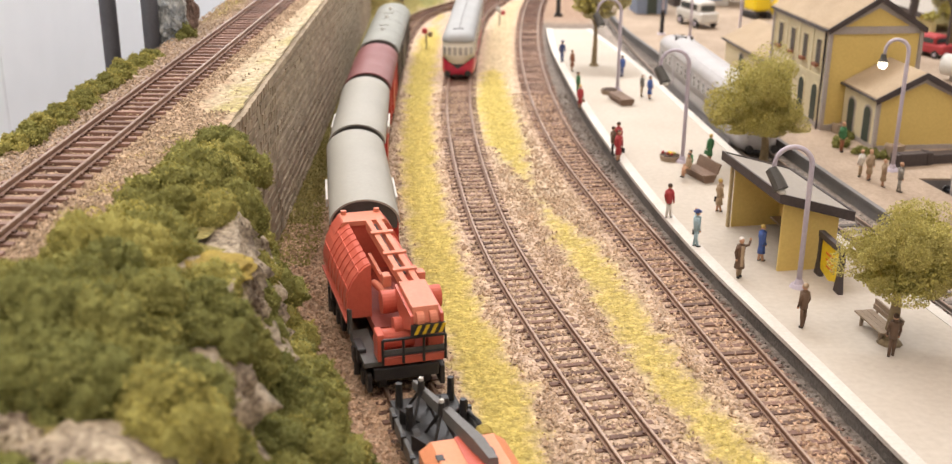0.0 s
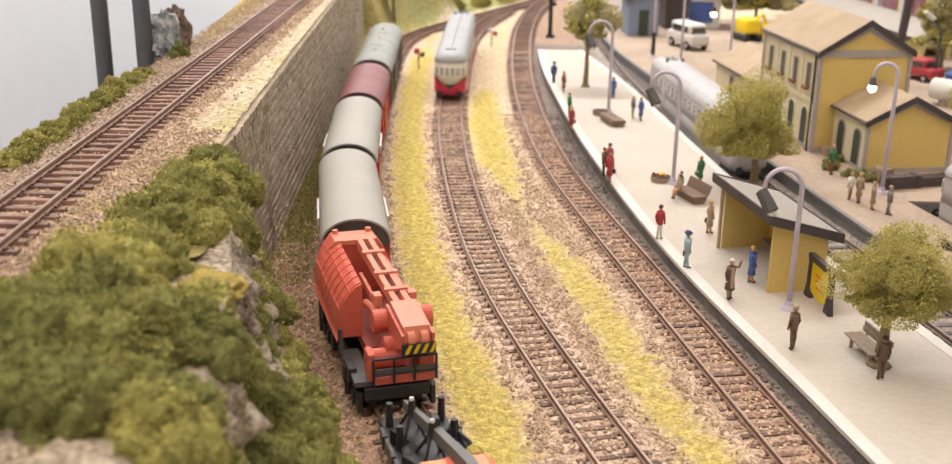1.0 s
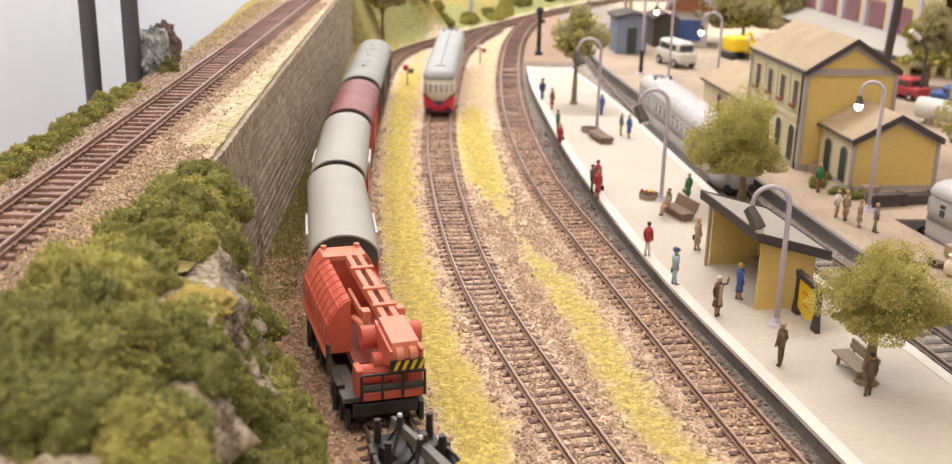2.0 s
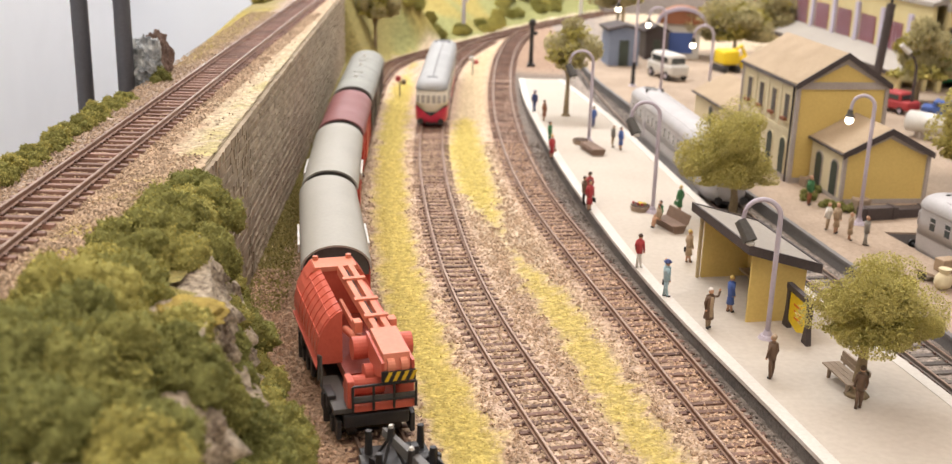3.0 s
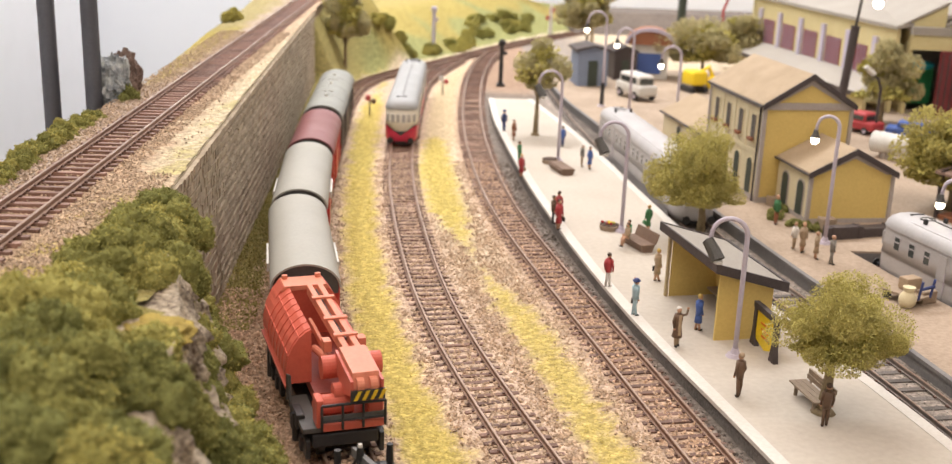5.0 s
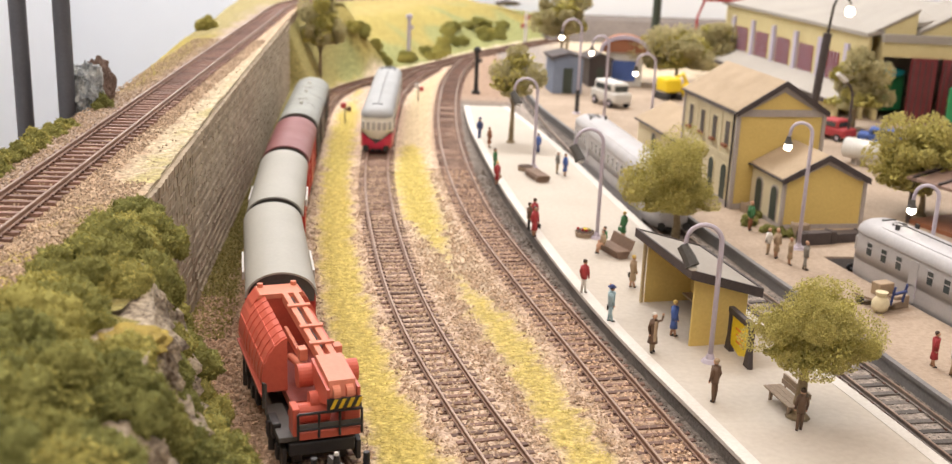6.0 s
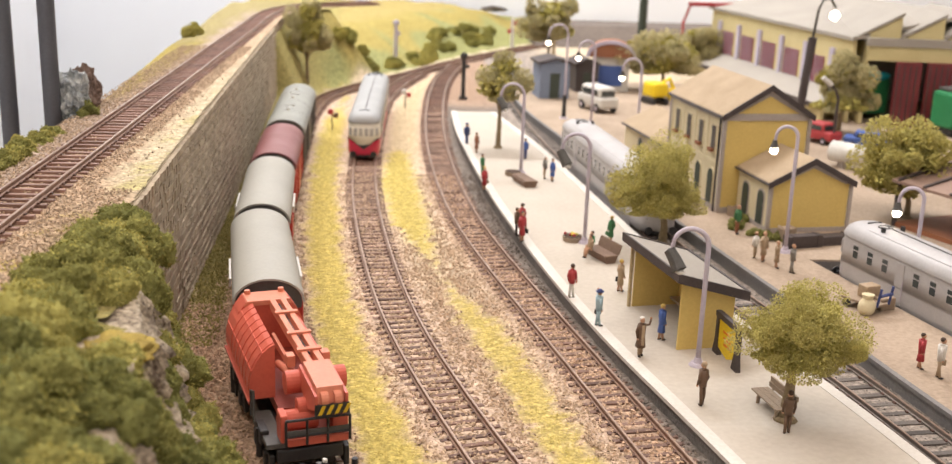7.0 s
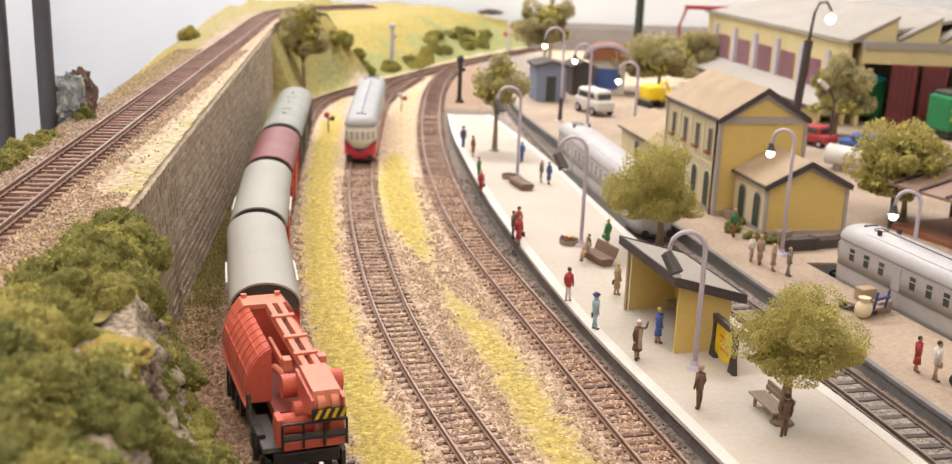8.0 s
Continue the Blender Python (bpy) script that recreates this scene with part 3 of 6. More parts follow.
# ---- vehicles ----
def wheelset(t, ys, z=3.0, r=5.2, gauge=16.5):
    for y in ys:
        for s in (-1, 1):
            b = B()
            tube(b, [(s * gauge / 2 - 1.2, y, z + r), (s * gauge / 2 + 1.4, y, z + r)], r, 20)
            tube(b, [(s * gauge / 2 + 1.3, y, z + r), (s * gauge / 2 + 2.2, y, z + r)], 2.0, 10)
            part("wheel", b, M_black, t)


def covered_wagon(y0, y1, roof_m, label, white_rails=True, flat=False, body_m=None):
    yc, L = (y0 + y1) / 2, (y1 - y0) / 2
    t = thing("covered_wagon" if not flat else "brake_van", T1.at(yc), yc, 0, T1.turn(yc), label, "wagon", "goods train")
    w, ze, zr = 16.0, 37.5, 49.0 if not flat else 48.6
    body_m = body_m or M_bodyred
    part("body", bx(B(), -w + 0.8, w - 0.8, -L + 2, L - 2, 12, ze, bev=0.5), body_m, t)
    for s in (-1, 1):
        prof = [(-w + 1.5, ze - 3)] + [(x, z) for x, z in arc(0, ze, w - 1.2, zr - ze - 1.2, 180, 0, 14)] + [(w - 1.5, ze - 3)]
        # dark grey colour paints the shadow on the end below the roof arch
        part("end_wall", prism(B(), prof, "y", s * (L - 2), s * (L - 0.9)), M_darkgrey, t)
        for k in range(3):
            part("rib", bx(B(), -9 + 9 * k - 0.5, -9 + 9 * k + 0.5, s * (L - 0.9) - 0.5, s * (L - 0.9) + 0.5, 13, ze + (6 if k == 1 else 3)), M_darkgrey, t)
        for k in (-1, 1):
            b = tube(B(), [(k * 8.8, s * (L - 1), 11.5), (k * 8.8, s * (L + 3.2), 11.5)], 0.9, 8)
            cone_y = tube(b, [(k * 8.8, s * (L + 3.0), 11.5), (k * 8.8, s * (L + 3.6), 11.5)], 2.4, 12)
            part("buffer", cone_y, M_black, t)
    outer = arc(0, ze, w, zr - ze, 180, 0, 72)
    inner = arc(0, ze, w - 0.9, zr - ze - 0.9, 0, 180, 72)
    part("roof", prism(B(), outer + inner, "y", -L, L), roof_m, t, smooth=False)
    for k in range(1, 4 if flat else 1):
        yy = -L + 2 * L * k / 4
        part("roof_seam", prism(B(), arc(0, ze, w + 0.12, zr - ze + 0.12, 178, 2, 24) + arc(0, ze, w - 0.3, zr - ze - 0.3, 2, 178, 24), "y", yy - 0.18, yy + 0.18), roof_m, t)
    n = max(4, int(L / 7))
    for s in (-1, 1):
        for k in range(n):
            yy = -L + 6 + (2 * L - 12) * k / (n - 1)
            part("side_rib", bx(B(), s * (w - 0.8) - 0.4, s * (w - 0.8) + 0.4, yy - 0.5, yy + 0.5, 13, ze - 1), body_m, t)
        part("sole_bar", bx(B(), s * 12.5 - 0.7, s * 12.5 + 0.7, -L + 2, L - 2, 8.5, 12), M_black, t)
        if white_rails:
            part("door_rail", bx(B(), s * (w + 0.7) - 0.5, s * (w + 0.7) + 0.5, -L * 0.42, L * 0.1, ze - 3.6, ze + 0.4), M_white, t, "white sliding door rail")
        part("door", bx(B(), s * (w - 0.4) - 0.35, s * (w - 0.4) + 0.35, -L * 0.4, L * 0.05, 13, ze - 3.4), body_m, t)
    if flat:
        for yy in (-L * 0.55, L * 0.1, L * 0.6):
            b = cone(B(), 0, yy, zr - 0.5, zr + 1.6, 1.6, 1.3)
            part("roof_vent", b, M_white, t)
        for yy in (-L * 0.3, L * 0.35):
            part("roof_hatch", bx(B(), -4, 4, yy - 1.2, yy + 1.2, zr - 0.6, zr + 0.4), M_roofgrey, t)
    part("underframe", bx(B(), -11, 11, -L + 2, L - 2, 8, 12), M_black, t)
    wheelset(t, (-L * 0.62, -L * 0.45, L * 0.45, L * 0.62))
    return t


covered_wagon(479, 602, M_roofgrey, "red covered goods wagon with a curved grey roof")
covered_wagon(612, 737, M_roofgrey, "red covered goods wagon with a long curved grey roof")
covered_wagon(749, 857, M_roofmaroon, "red covered goods wagon with a curved maroon roof", white_rails=False)
covered_wagon(874, 1062, mat("old_grey_roof", (0.31, 0.315, 0.285), (0.25, 0.255, 0.23), rough=0.55, bump=0.05), "dark brake van with a grey roof and vents", white_rails=False, flat=True, body_m=M_darkgrey)


def crane():
    yc = 429
    t = thing("railway_crane", T1.at(yc) - 2.3, yc, 0, 16.5, "orange-red railway breakdown crane with a folded jib", "crane", "goods train")
    t.scale = (1.05, 0.885, 1.06)
    part("chassis", bx(B(), -12, 12, -53, 52, 9, 14, bev=0.6), M_black, t, "black crane chassis")
    part("turntable", cone(B(), 0, 6, 13.6, 20.8, 11, 11, 28), M_black, t)
    for s in (-1, 1):
        part("bogie_frame", bx(B(), s * 13.5 - 0.9, s * 13.5 + 0.9, 12, 50, 4.5, 12, bev=0.4), M_black, t)
        part("bogie_frame", bx(B(), s * 13.5 - 0.9, s * 13.5 + 0.9, -52, -14, 4.5, 12, bev=0.4), M_black, t)
        for yy in (-44, -33, -22, 20, 31, 42):
            part("axle_box", bx(B(), s * 14.6 - 0.9, s * 14.6 + 0.9, yy - 2.2, yy + 2.2, 5.5, 11, bev=0.4), M_black, t)
        for yy in (-36, 34):
            part("outrigger", bx(B(), s * 14.6 - 1.6, s * 14.6 + 1.6, yy - 6, yy + 6, 12.2, 18, bev=0.5), M_black, t)
            part("outrigger_jack", cone(B(), s * 15.4, yy, 6, 17, 1.5, 1.5), M_black, t)
    wheelset(t, (-44, -33, -22, 20, 31, 42))
    # hull: faceted sides left and right of the jib's well, closed at the rear
    left = [(-15.2, 21), (-16.2, 23.5), (-16.2, 28), (-15.3, 32), (-13.6, 35.6), (-11.2, 38.8), (-8.6, 41.0), (-6.6, 41.9), (-6.6, 21)]
    part("left_housing", prism(B(), left, "y", -17, 50), M_orange, t)
    low = [(15, 18.6), (15.8, 23), (15.2, 29), (13.6, 33), (12.2, 35), (11.2, 35), (11.2, 18.6)]
    part("right_housing", prism(B(), low, "y", -30, 50), M_orange, t)
    full = [(-15, 21), (-16, 23.5), (-15.8, 27), (-14.4, 33.2), (-12, 38.2), (-9, 42.2), (9, 42.2), (12, 38.2), (14.4, 33.2), (15.8, 27), (16, 23.5), (15, 21)]
    part("rear_housing", prism(B(), full, "y", 40, 53.5), M_orange, t)
    slope = B()
    prism(slope, [(-8.6, 42.6), (8.6, 42.6), (10.0, 40.6), (-10.0, 40.6)], "y", 39.2, 53.0)
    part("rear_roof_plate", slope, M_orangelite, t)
    for k in range(7):
        yy = -15 + k * 8.0
        ring = [(x * 1.018, z + 0.25) for x, z in left[:8]] + [(x * 0.97, z - 0.5) for x, z in left[:8]][::-1]
        part("housing_rib", prism(B(), ring, "y", yy - 0.28, yy + 0.28), M_orange, t)
    for (xa, za), (xb, zb) in zip(left[1:6:2], left[2:7:2]):
        part("seam", tube(B(), [(xa, -17, za + 0.1), (xa, 50, za + 0.1)], 0.28, 6), M_orange, t)
    part("left_running_board", bx(B(), -17, -15, -19, 51, 20, 21), M_orange, t)
    # darker red floor: the shade down in the jib's well is painted on
    part("well_floor", bx(B(), -7.4, 11.2, -30, 40, 17, 21), mat("crane_well_shade", (0.30, 0.05, 0.03), rough=0.5), t)
    part("walkway", bx(B(), -15.5, -8.6, -52, -17.5, 14.4, 16.4, bev=0.3), M_darkgrey, t, "dark grey walkway plate")
    # jib: two long beams with cross plates, sloping down to the head
    jib = bpy.data.objects.new("jib", None)
    scene.collection.objects.link(jib)
    jib.parent = t
    jib.matrix_parent_inverse = Matrix()
    jib.matrix_basis = pose(0.0046, 0, -0.001, 3.0, 0, 1.8)
    for x0, x1, ya, yb, z0, z1 in ((-3.4, -1.0, -34, 39, 38.5, 42.5), (1.0, 3.4, -34, 39, 38.5, 42.5)):
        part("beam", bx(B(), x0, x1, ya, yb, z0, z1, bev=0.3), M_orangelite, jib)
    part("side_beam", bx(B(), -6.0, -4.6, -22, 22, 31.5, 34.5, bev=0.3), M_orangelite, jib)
    part("web", bx(B(), -1.0, 1.0, -34, 38, 37.5, 39.5), M_orange, jib)
    part("cable", tube(B(), [(0.4, 38, 40.6), (-0.2, 10, 40.9), (0.3, -20, 40.8)], 0.35, 6), M_darkgrey, jib)
    for yy in (22, -2, -20):
        part("cross_plate", bx(B(), -4.6, 4.6, yy - 1.3, yy + 1.3, 42.4, 43.3, bev=0.2), M_orangelite, jib)
    head = B()
    prism(head, [(-32, 42.8), (-54, 41.5), (-56, 36), (-50, 34), (-32, 35)], "x", -4.8, 4.8)
    part("jib_head", head, M_orangelite, jib)
    for s in (-1, 1):
        part("head_cheek", prism(B(), [(-30, 41), (-57, 39.4), (-57, 34), (-46, 30), (-34, 33)], "x", s * 5.0, s * 6.0), M_orange, jib)
        part("winch_drum", tube(B(), [(s * 5.4, -30, 34.5), (s * 11.2, -30, 34.5)], 4.4, 20), M_orange, jib)
        part("winch_drum", tube(B(), [(s * 4.8, -41, 29), (s * 9.0, -41, 29)], 3.6, 20), M_orange, jib)
        part("hydraulic_ram", tube(B(), [(s * 7.6, 0, 30), (s * 7.2, -30, 36)], 1.5, 12), M_orangelite, jib)
        part("bracket", bx(B(), s * 6.6 - 1.6, s * 6.6 + 1.6, -20, -15, 36, 40.5, bev=0.3), M_orangelite, jib)
        part("pulley", tube(B(), [(s * 2.4 - 1.3, -55, 37), (s * 2.4 + 1.3, -55, 37)], 3.0, 16), M_orangelite, jib)
    sign = part("warning_plate", bx(B(), -6.2, 6.2, -58.4, -57.6, 32.4, 36.4), M_black, jib, "black warning plate with yellow stripes")
    for k in range(4):
        x = -5.2 + k * 3.0
        part("stripe", prism(B(), [(x, 32.7), (x + 1.3, 32.7), (x + 2.9, 36.1), (x + 1.6, 36.1)], "y", -58.7, -58.3), M_sign_y, sign)
    # front platform with its railing
    part("front_platform", bx(B(), -8.4, 14, -53.5, -28, 15, 18, bev=0.5), M_orange, t)
    part("cab_box", bx(B(), 8.5, 14.5, -50, -30, 18, 32, bev=0.6), M_orange, t)
    part("front_post", bx(B(), -10.6, -8.0, -53, -44, 16.6, 27, bev=0.4), M_orange, t)
    part("winch_motor", tube(B(), [(-8, -44, 22), (4, -44, 22)], 3.8, 18), M_orange, t)
    for z in (19.5, 25.5):
        part("railing", tube(B(), [(-9, -54.6, z), (14, -54.6, z), (14, -48, z)], 0.55, 8), M_black, t)
    part("railing_plate", bx(B(), -9, 13.6, -54.7, -54.3, 19.8, 21.6), M_darkgrey, t)
    for x in (-9, -1.5, 6, 14):
        part("railing_post", tube(B(), [(x, -54.6, 16), (x, -54.6, 25.5)], 0.5, 8), M_black, t)
    part("side_handrail", tube(B(), [(-16.2, -20, 16), (-16.2, -20, 26), (-15.8, -24, 27), (-16.2, -27, 16)], 0.5, 8), M_darkgrey, t)
    for s in (-1, 1):
        part("step", bx(B(), s * 13.5 - 2.2, s * 13.5 + 2.2, -28, -20, 13.5, 14.6), M_darkgrey, t)
        part("lifting_eye", tube(B(), [(s * 7, 51, 41.5), (s * 7, 51, 44.2)], 1.3, 10), M_orangelite, t)
    return t


crane()


def match_wagon():
    yc = 310
    t = thing("jib_wagon", T1.at(yc), yc, 0, T1.turn(yc) + 0.5, "black flat wagon that carries the crane's jib", "wagon", "goods train")
    part("deck", bx(B(), -12, 12, -62, 58, 10, 12, bev=0.4), M_black, t)
    for s in (-1, 1):
        part("side_sill", bx(B(), s * 13 - 0.8, s * 13 + 0.8, -62, 50, 8.5, 13.6, bev=0.3), M_darkgrey, t)
        for k in range(8):
            part("stake_pocket", bx(B(), s * 13.4 - 0.9, s * 13.4 + 0.9, -56 + 14 * k, -54 + 14 * k, 9, 14.2), M_black, t)
        for yy in (53, 36):
            part("buffer_post", cone(B(), s * 9.5, yy, 11, 21, 1.5, 1.2, 10), M_black, t)
        for yy in (22, 40):
            part("gusset", prism(B(), [(s * 12.2, 12), (s * 5, 12), (s * 12.2, 18)], "y", yy - 0.5, yy + 0.5), M_black, t)
    for x, yy in ((-3.5, 44), (-0.5, 27)):
        tri = B()
        for a in range(4):
            q = radians(45 + 90 * a)
            tube(tri, [(x + 6 * math.cos(q), yy + 8 * math.sin(q), 12), (x, yy, 23)], 0.6, 6)
        cone(tri, x, yy, 21, 26, 1.6, 1.1, 10)
        part("tripod_support", tri, M_black, t)
        part("support_cap", cone(B(), x, yy, 25.6, 27, 1.0, 0.8, 10), M_white, t)
    beam = B()
    ends = []
    for y, x, w, z0, z1 in ((52, -4.0, 0.9, 19, 22), (28, 0.6, 1.7, 20, 24), (2, 5.2, 2.3, 21.2, 25.5), (-8, 7.0, 1.8, 21.2, 24)):
        ends.append([beam.verts.new(p) for p in ((x - w, y, z0), (x + w, y, z0), (x + w * 0.8, y, z1), (x - w * 0.8, y, z1))])
    for A, C in zip(ends, ends[1:]):
        for i in range(4):
            face(beam, [A[i], A[(i + 1) % 4], C[(i + 1) % 4], C[i]])
    face(beam, ends[0]), face(beam, ends[-1][::-1])
    part("jib_tip", beam, mat("grey_jib_tip", (0.16, 0.155, 0.15), rough=0.5, bump=0.03), t, "dark grey jib tip resting on the wagon")
    part("jib_lug", bx(B(), -0.4, 2.2, 27, 30, 23.4, 27, bev=0.3), M_black, t)
    blk = B()
    prism(blk, [(-12, 12), (-12, 17.5), (-8, 20.5), (13, 20.5), (17, 17.5), (17, 12)], "y", -16, 12)
    part("counterweight", blk, mat("light_orange_paint", (0.74, 0.30, 0.15), (0.68, 0.26, 0.125), rough=0.45, bump=0.03), t, "light orange counterweight block")
    for x in (-7.5, 9.0):
        part("lifting_slot", bx(B(), x - 1.2, x + 1.2, 0, 3.5, 20.2, 20.65), M_black, t)
    part("trough", prism(B(), arc(4, 20.9, 4.2, 2.2, 180, 360, 10), "y", -15, 12.3), M_orange, t)
    for k in range(5):
        part("plank", bx(B(), -13 + 5.4 * k, -8 + 5.4 * k, -58, -16.5, 12.2, 19 + 0.3 * (k % 2), bev=0.3), M_boards, t)
    for k in range(4):
        part("rope_coil", tube(B(), [(12.5 + 2.6 * math.cos(a), 18 + k * 1.4, 15 + 2.6 * math.sin(a)) for a in [i * 0.5236 for i in range(13)]], 0.7, 6), M_turf, t)
    part("hose", tube(B(), [(11, 46, 13), (13.5, 30, 15), (14, 12, 14)], 0.6, 6), M_black, t)
    wheelset(t, (-48, -36, 34, 46))


match_wagon()


class Hull:
    """Plan outline of a railcar with rounded ends, to loft and to set windows on."""

    def __init__(self, half_w, half_l, nose):
        self.w, self.l, self.n = half_w, half_l, nose

    def ring(self, inset, k=10, j=10):
        w, l, n = self.w - inset, self.l - inset * 1.1, self.n
        out = []
        for sy in (1, -1):
            for i in range(k + 1):
                a = math.pi * i / k
                c, s = math.cos(a), math.sin(a)
                x = w * math.copysign(abs(c) ** 0.62, c)
                y = l - n + n * abs(s) ** 0.8
                out.append((x * sy, y * sy))
        return out


def railcar(name, x, y, z, rz, half_l, low, high, roof, label, dip=0.0, cable=True, front_windows=True, half_w=13.8):
    t = thing(name, x, y, z, rz, label, "railcar")
    H = Hull(half_w, half_l, 15)

    def loft(levels, nm, m, parent=t, cap=False, smooth=True):
        bm = B()
        rings = [[bm.verts.new((px, py, (zf(px, py) if callable(zf) else zf))) for px, py in H.ring(ins, 16)] for ins, zf in levels]
        for A, C in zip(rings, rings[1:]):
            for i in range(len(A)):
                face(bm, [A[i], A[(i + 1) % len(A)], C[(i + 1) % len(A)], C[i]])
        if cap:
            face(bm, rings[-1])
        face(bm, rings[0][::-1])
        return part(nm, bm, m, parent, smooth=smooth)

    belt = lambda px, py: 18.8 + ((1.8 - dip * 1.4 * max(0.0, 1 - abs(px) / 11.5)) if dip and abs(py) > half_l - 13 else 0)
    loft([(1.2, 6.0), (0.3, 8), (0, 11), (0, belt)], "lower_body", low)
    loft([(0.02, belt), (0.1, 27), (0.5, 34)], "upper_body", high)
    loft([(0.0, 33.6), (-0.25, 34.4), (0.4, 37), (2.0, 39.6), (4.6, 41.4), (8.5, 42.5), (11.5, 42.9)], "roof", roof, cap=True)
    loft([(-0.25, lambda px, py: belt(px, py) - 0.5), (-0.25, lambda px, py: belt(px, py) + 0.2)], "belt_line", M_darkgrey if dip else low)
    n = 17
    for s in (-1, 1):
        for k in range(n):
            yy = -half_l + 20 + (2 * half_l - 40) * k / (n - 1)
            if k in (3, 13):
                part("door", bx(B(), s * half_w - 0.25, s * half_w + 0.25, yy - 3.4, yy + 3.4, 9, 32.6, bev=0.15), high, t)
                part("window", bx(B(), s * half_w - 0.1, s * half_w + 0.42, yy - 1.8, yy + 1.8, 23.5, 30.5), M_glass, t)
                part("grab_rail", tube(B(), [(s * (half_w + 0.7), yy - 4.2, 12), (s * (half_w + 0.7), yy - 4.2, 24)], 0.25, 6), M_lampmetal, t)
                continue
            f = part("window", bx(B(), s * (half_w - 0.35) - 0.25, s * (half_w - 0.35) + 0.45, yy - 2.9, yy + 2.9, 22.6, 31.4, bev=0.1), high, t)
            part("pane", bx(B(), s * (half_w - 0.1) - 0.1, s * (half_w - 0.1) + 0.35, yy - 2.3, yy + 2.3, 23.4, 30.6), M_glass, f)
            part("sash_bar", bx(B(), s * (half_w + 0.1) - 0.1, s * (half_w + 0.1) + 0.3, yy - 2.3, yy + 2.3, 27.6, 28.2), high, f)
        part("skirt", bx(B(), s * 12.6 - 0.5, s * 12.6 + 0.5, -half_l + 26, half_l - 26, 4.2, 7.5), low, t)
    for sy in (-1, 1):
        for x0 in (-10.6, -6.6, -2.3, 2.3, 6.6, 10.6):
            c = min(1, abs(x0) / half_w) ** (1 / 0.62)
            yy = half_l - 15 + 15 * math.sqrt(max(0, 1 - c * c)) ** 0.8
            ang = math.degrees(math.atan2(x0 * 0.9, 9.0 + (10.6 - abs(x0)) * 3))
            for nm, dw, dz, m, out in (("front_window", 1.95, 3.9, high, 0.75), ("front_pane", 1.55, 3.3, M_glassreflect, 0.95)):
                b2 = bx(B(), -dw, dw, -0.4, out, 26.6 - dz, 26.6 + dz, bev=0.1)
                b2.transform(Matrix.Translation((x0 * sy, (yy - 0.5) * sy, 0)) @ Matrix.Rotation(radians((0 if sy > 0 else 180) - ang), 4, "Z"))
                part(nm, b2, m, t)
        for s in (-1, 1):
            part("headlamp", tube(B(), [(s * 7.2, sy * (half_l - 3.6), 15.4), (s * 7.2, sy * (half_l - 1.4), 15.4)], 1.5, 16), M_darkgrey, t)
            part("marker_lamp", tube(B(), [(s * 6.6, sy * (half_l - 5.4), 37), (s * 6.6, sy * (half_l - 2.8), 36.6)], 0.9, 10), SMALL["red"], t)
            bb = tube(B(), [(s * 8.6, sy * (half_l - 5), 8.2), (s * 8.6, sy * (half_l + 2.6), 8.2)], 1.0, 8)
            part("buffer", tube(bb, [(s * 8.6, sy * (half_l + 2.4), 8.2), (s * 8.6, sy * (half_l + 3.2), 8.2)], 2.7, 14), M_black, t)
        part("roof_lamp", tube(B(), [(0, sy * (half_l - 7), 38.2), (0, sy * (half_l - 2.4), 37.8)], 1.7, 14), M_darkgrey, t)
        part("coupler", bx(B(), -4.5, 4.5, sy * (half_l - 4) - 3, sy * (half_l - 4) + 3, 4.5, 8.2, bev=0.4), M_black, t)
        part("roof_slot", bx(B(), -4.4, 4.4, sy * (half_l - 16) - 0.6, sy * (half_l - 16) + 0.6, 42.2, 43.3), M_black, t)
        part("bogie", bx(B(), -10.5, 10.5, sy * (half_l - 34) - 15, sy * (half_l - 34) + 15, 3.5, 7.0, bev=0.4), M_black, t)
        part("horn", bx(B(), sy * 6.5 - 0.7, sy * 6.5 + 0.7, half_l - 34, half_l - 31.5, 41.8, 45), M_black, t)
    if cable:
        part("roof_cable", tube(B(), [(0.5, -half_l + 20, 43.1), (0.1, 0, 43.2), (0.9, half_l - 30, 43.2), (2.5, half_l - 22, 43.1)], 0.35, 6), M_darkgrey, t)
    part("roof_ring", tube(B(), [(4.2 * math.cos(a), half_l - 26 + 3.4 * math.sin(a), 43.0) for a in [i * 0.3491 for i in range(19)]], 0.4, 6), M_darkgrey, t)
    for s in (-1, 1):
        part("roof_gutter", bx(B(), s * 9.5 - 0.35, s * 9.5 + 0.35, -half_l + 24, half_l - 24, 39.9, 41.3), roof, t)
    wheelset(t, (-half_l + 26, -half_l + 42, half_l - 42, half_l - 26), z=2.8)
    return t


M_railroof = mat("railcar_roof_grey", (0.36, 0.365, 0.365), (0.32, 0.325, 0.325), rough=0.5, bump=0.02)
railcar("railcar", T2.at(1072), 1072, 0, T2.turn(1072), 131, M_carred, M_cream, M_railroof, "red and cream diesel railcar with a grey roof", dip=6.0)

railcar("silver_railcar", T5.at(832), 832, 0, T5.turn(832), 118, M_silver, M_silver, M_silverroof, "silver grey railcar at the far platform", cable=False)
railcar("silver_railcar", T6.at(521) + 1.5, 503, 0, T6.turn(540) + 0.5, 128, M_silver, M_silver, M_silverroof, "silver grey railcar beside the sandy platform", cable=True)


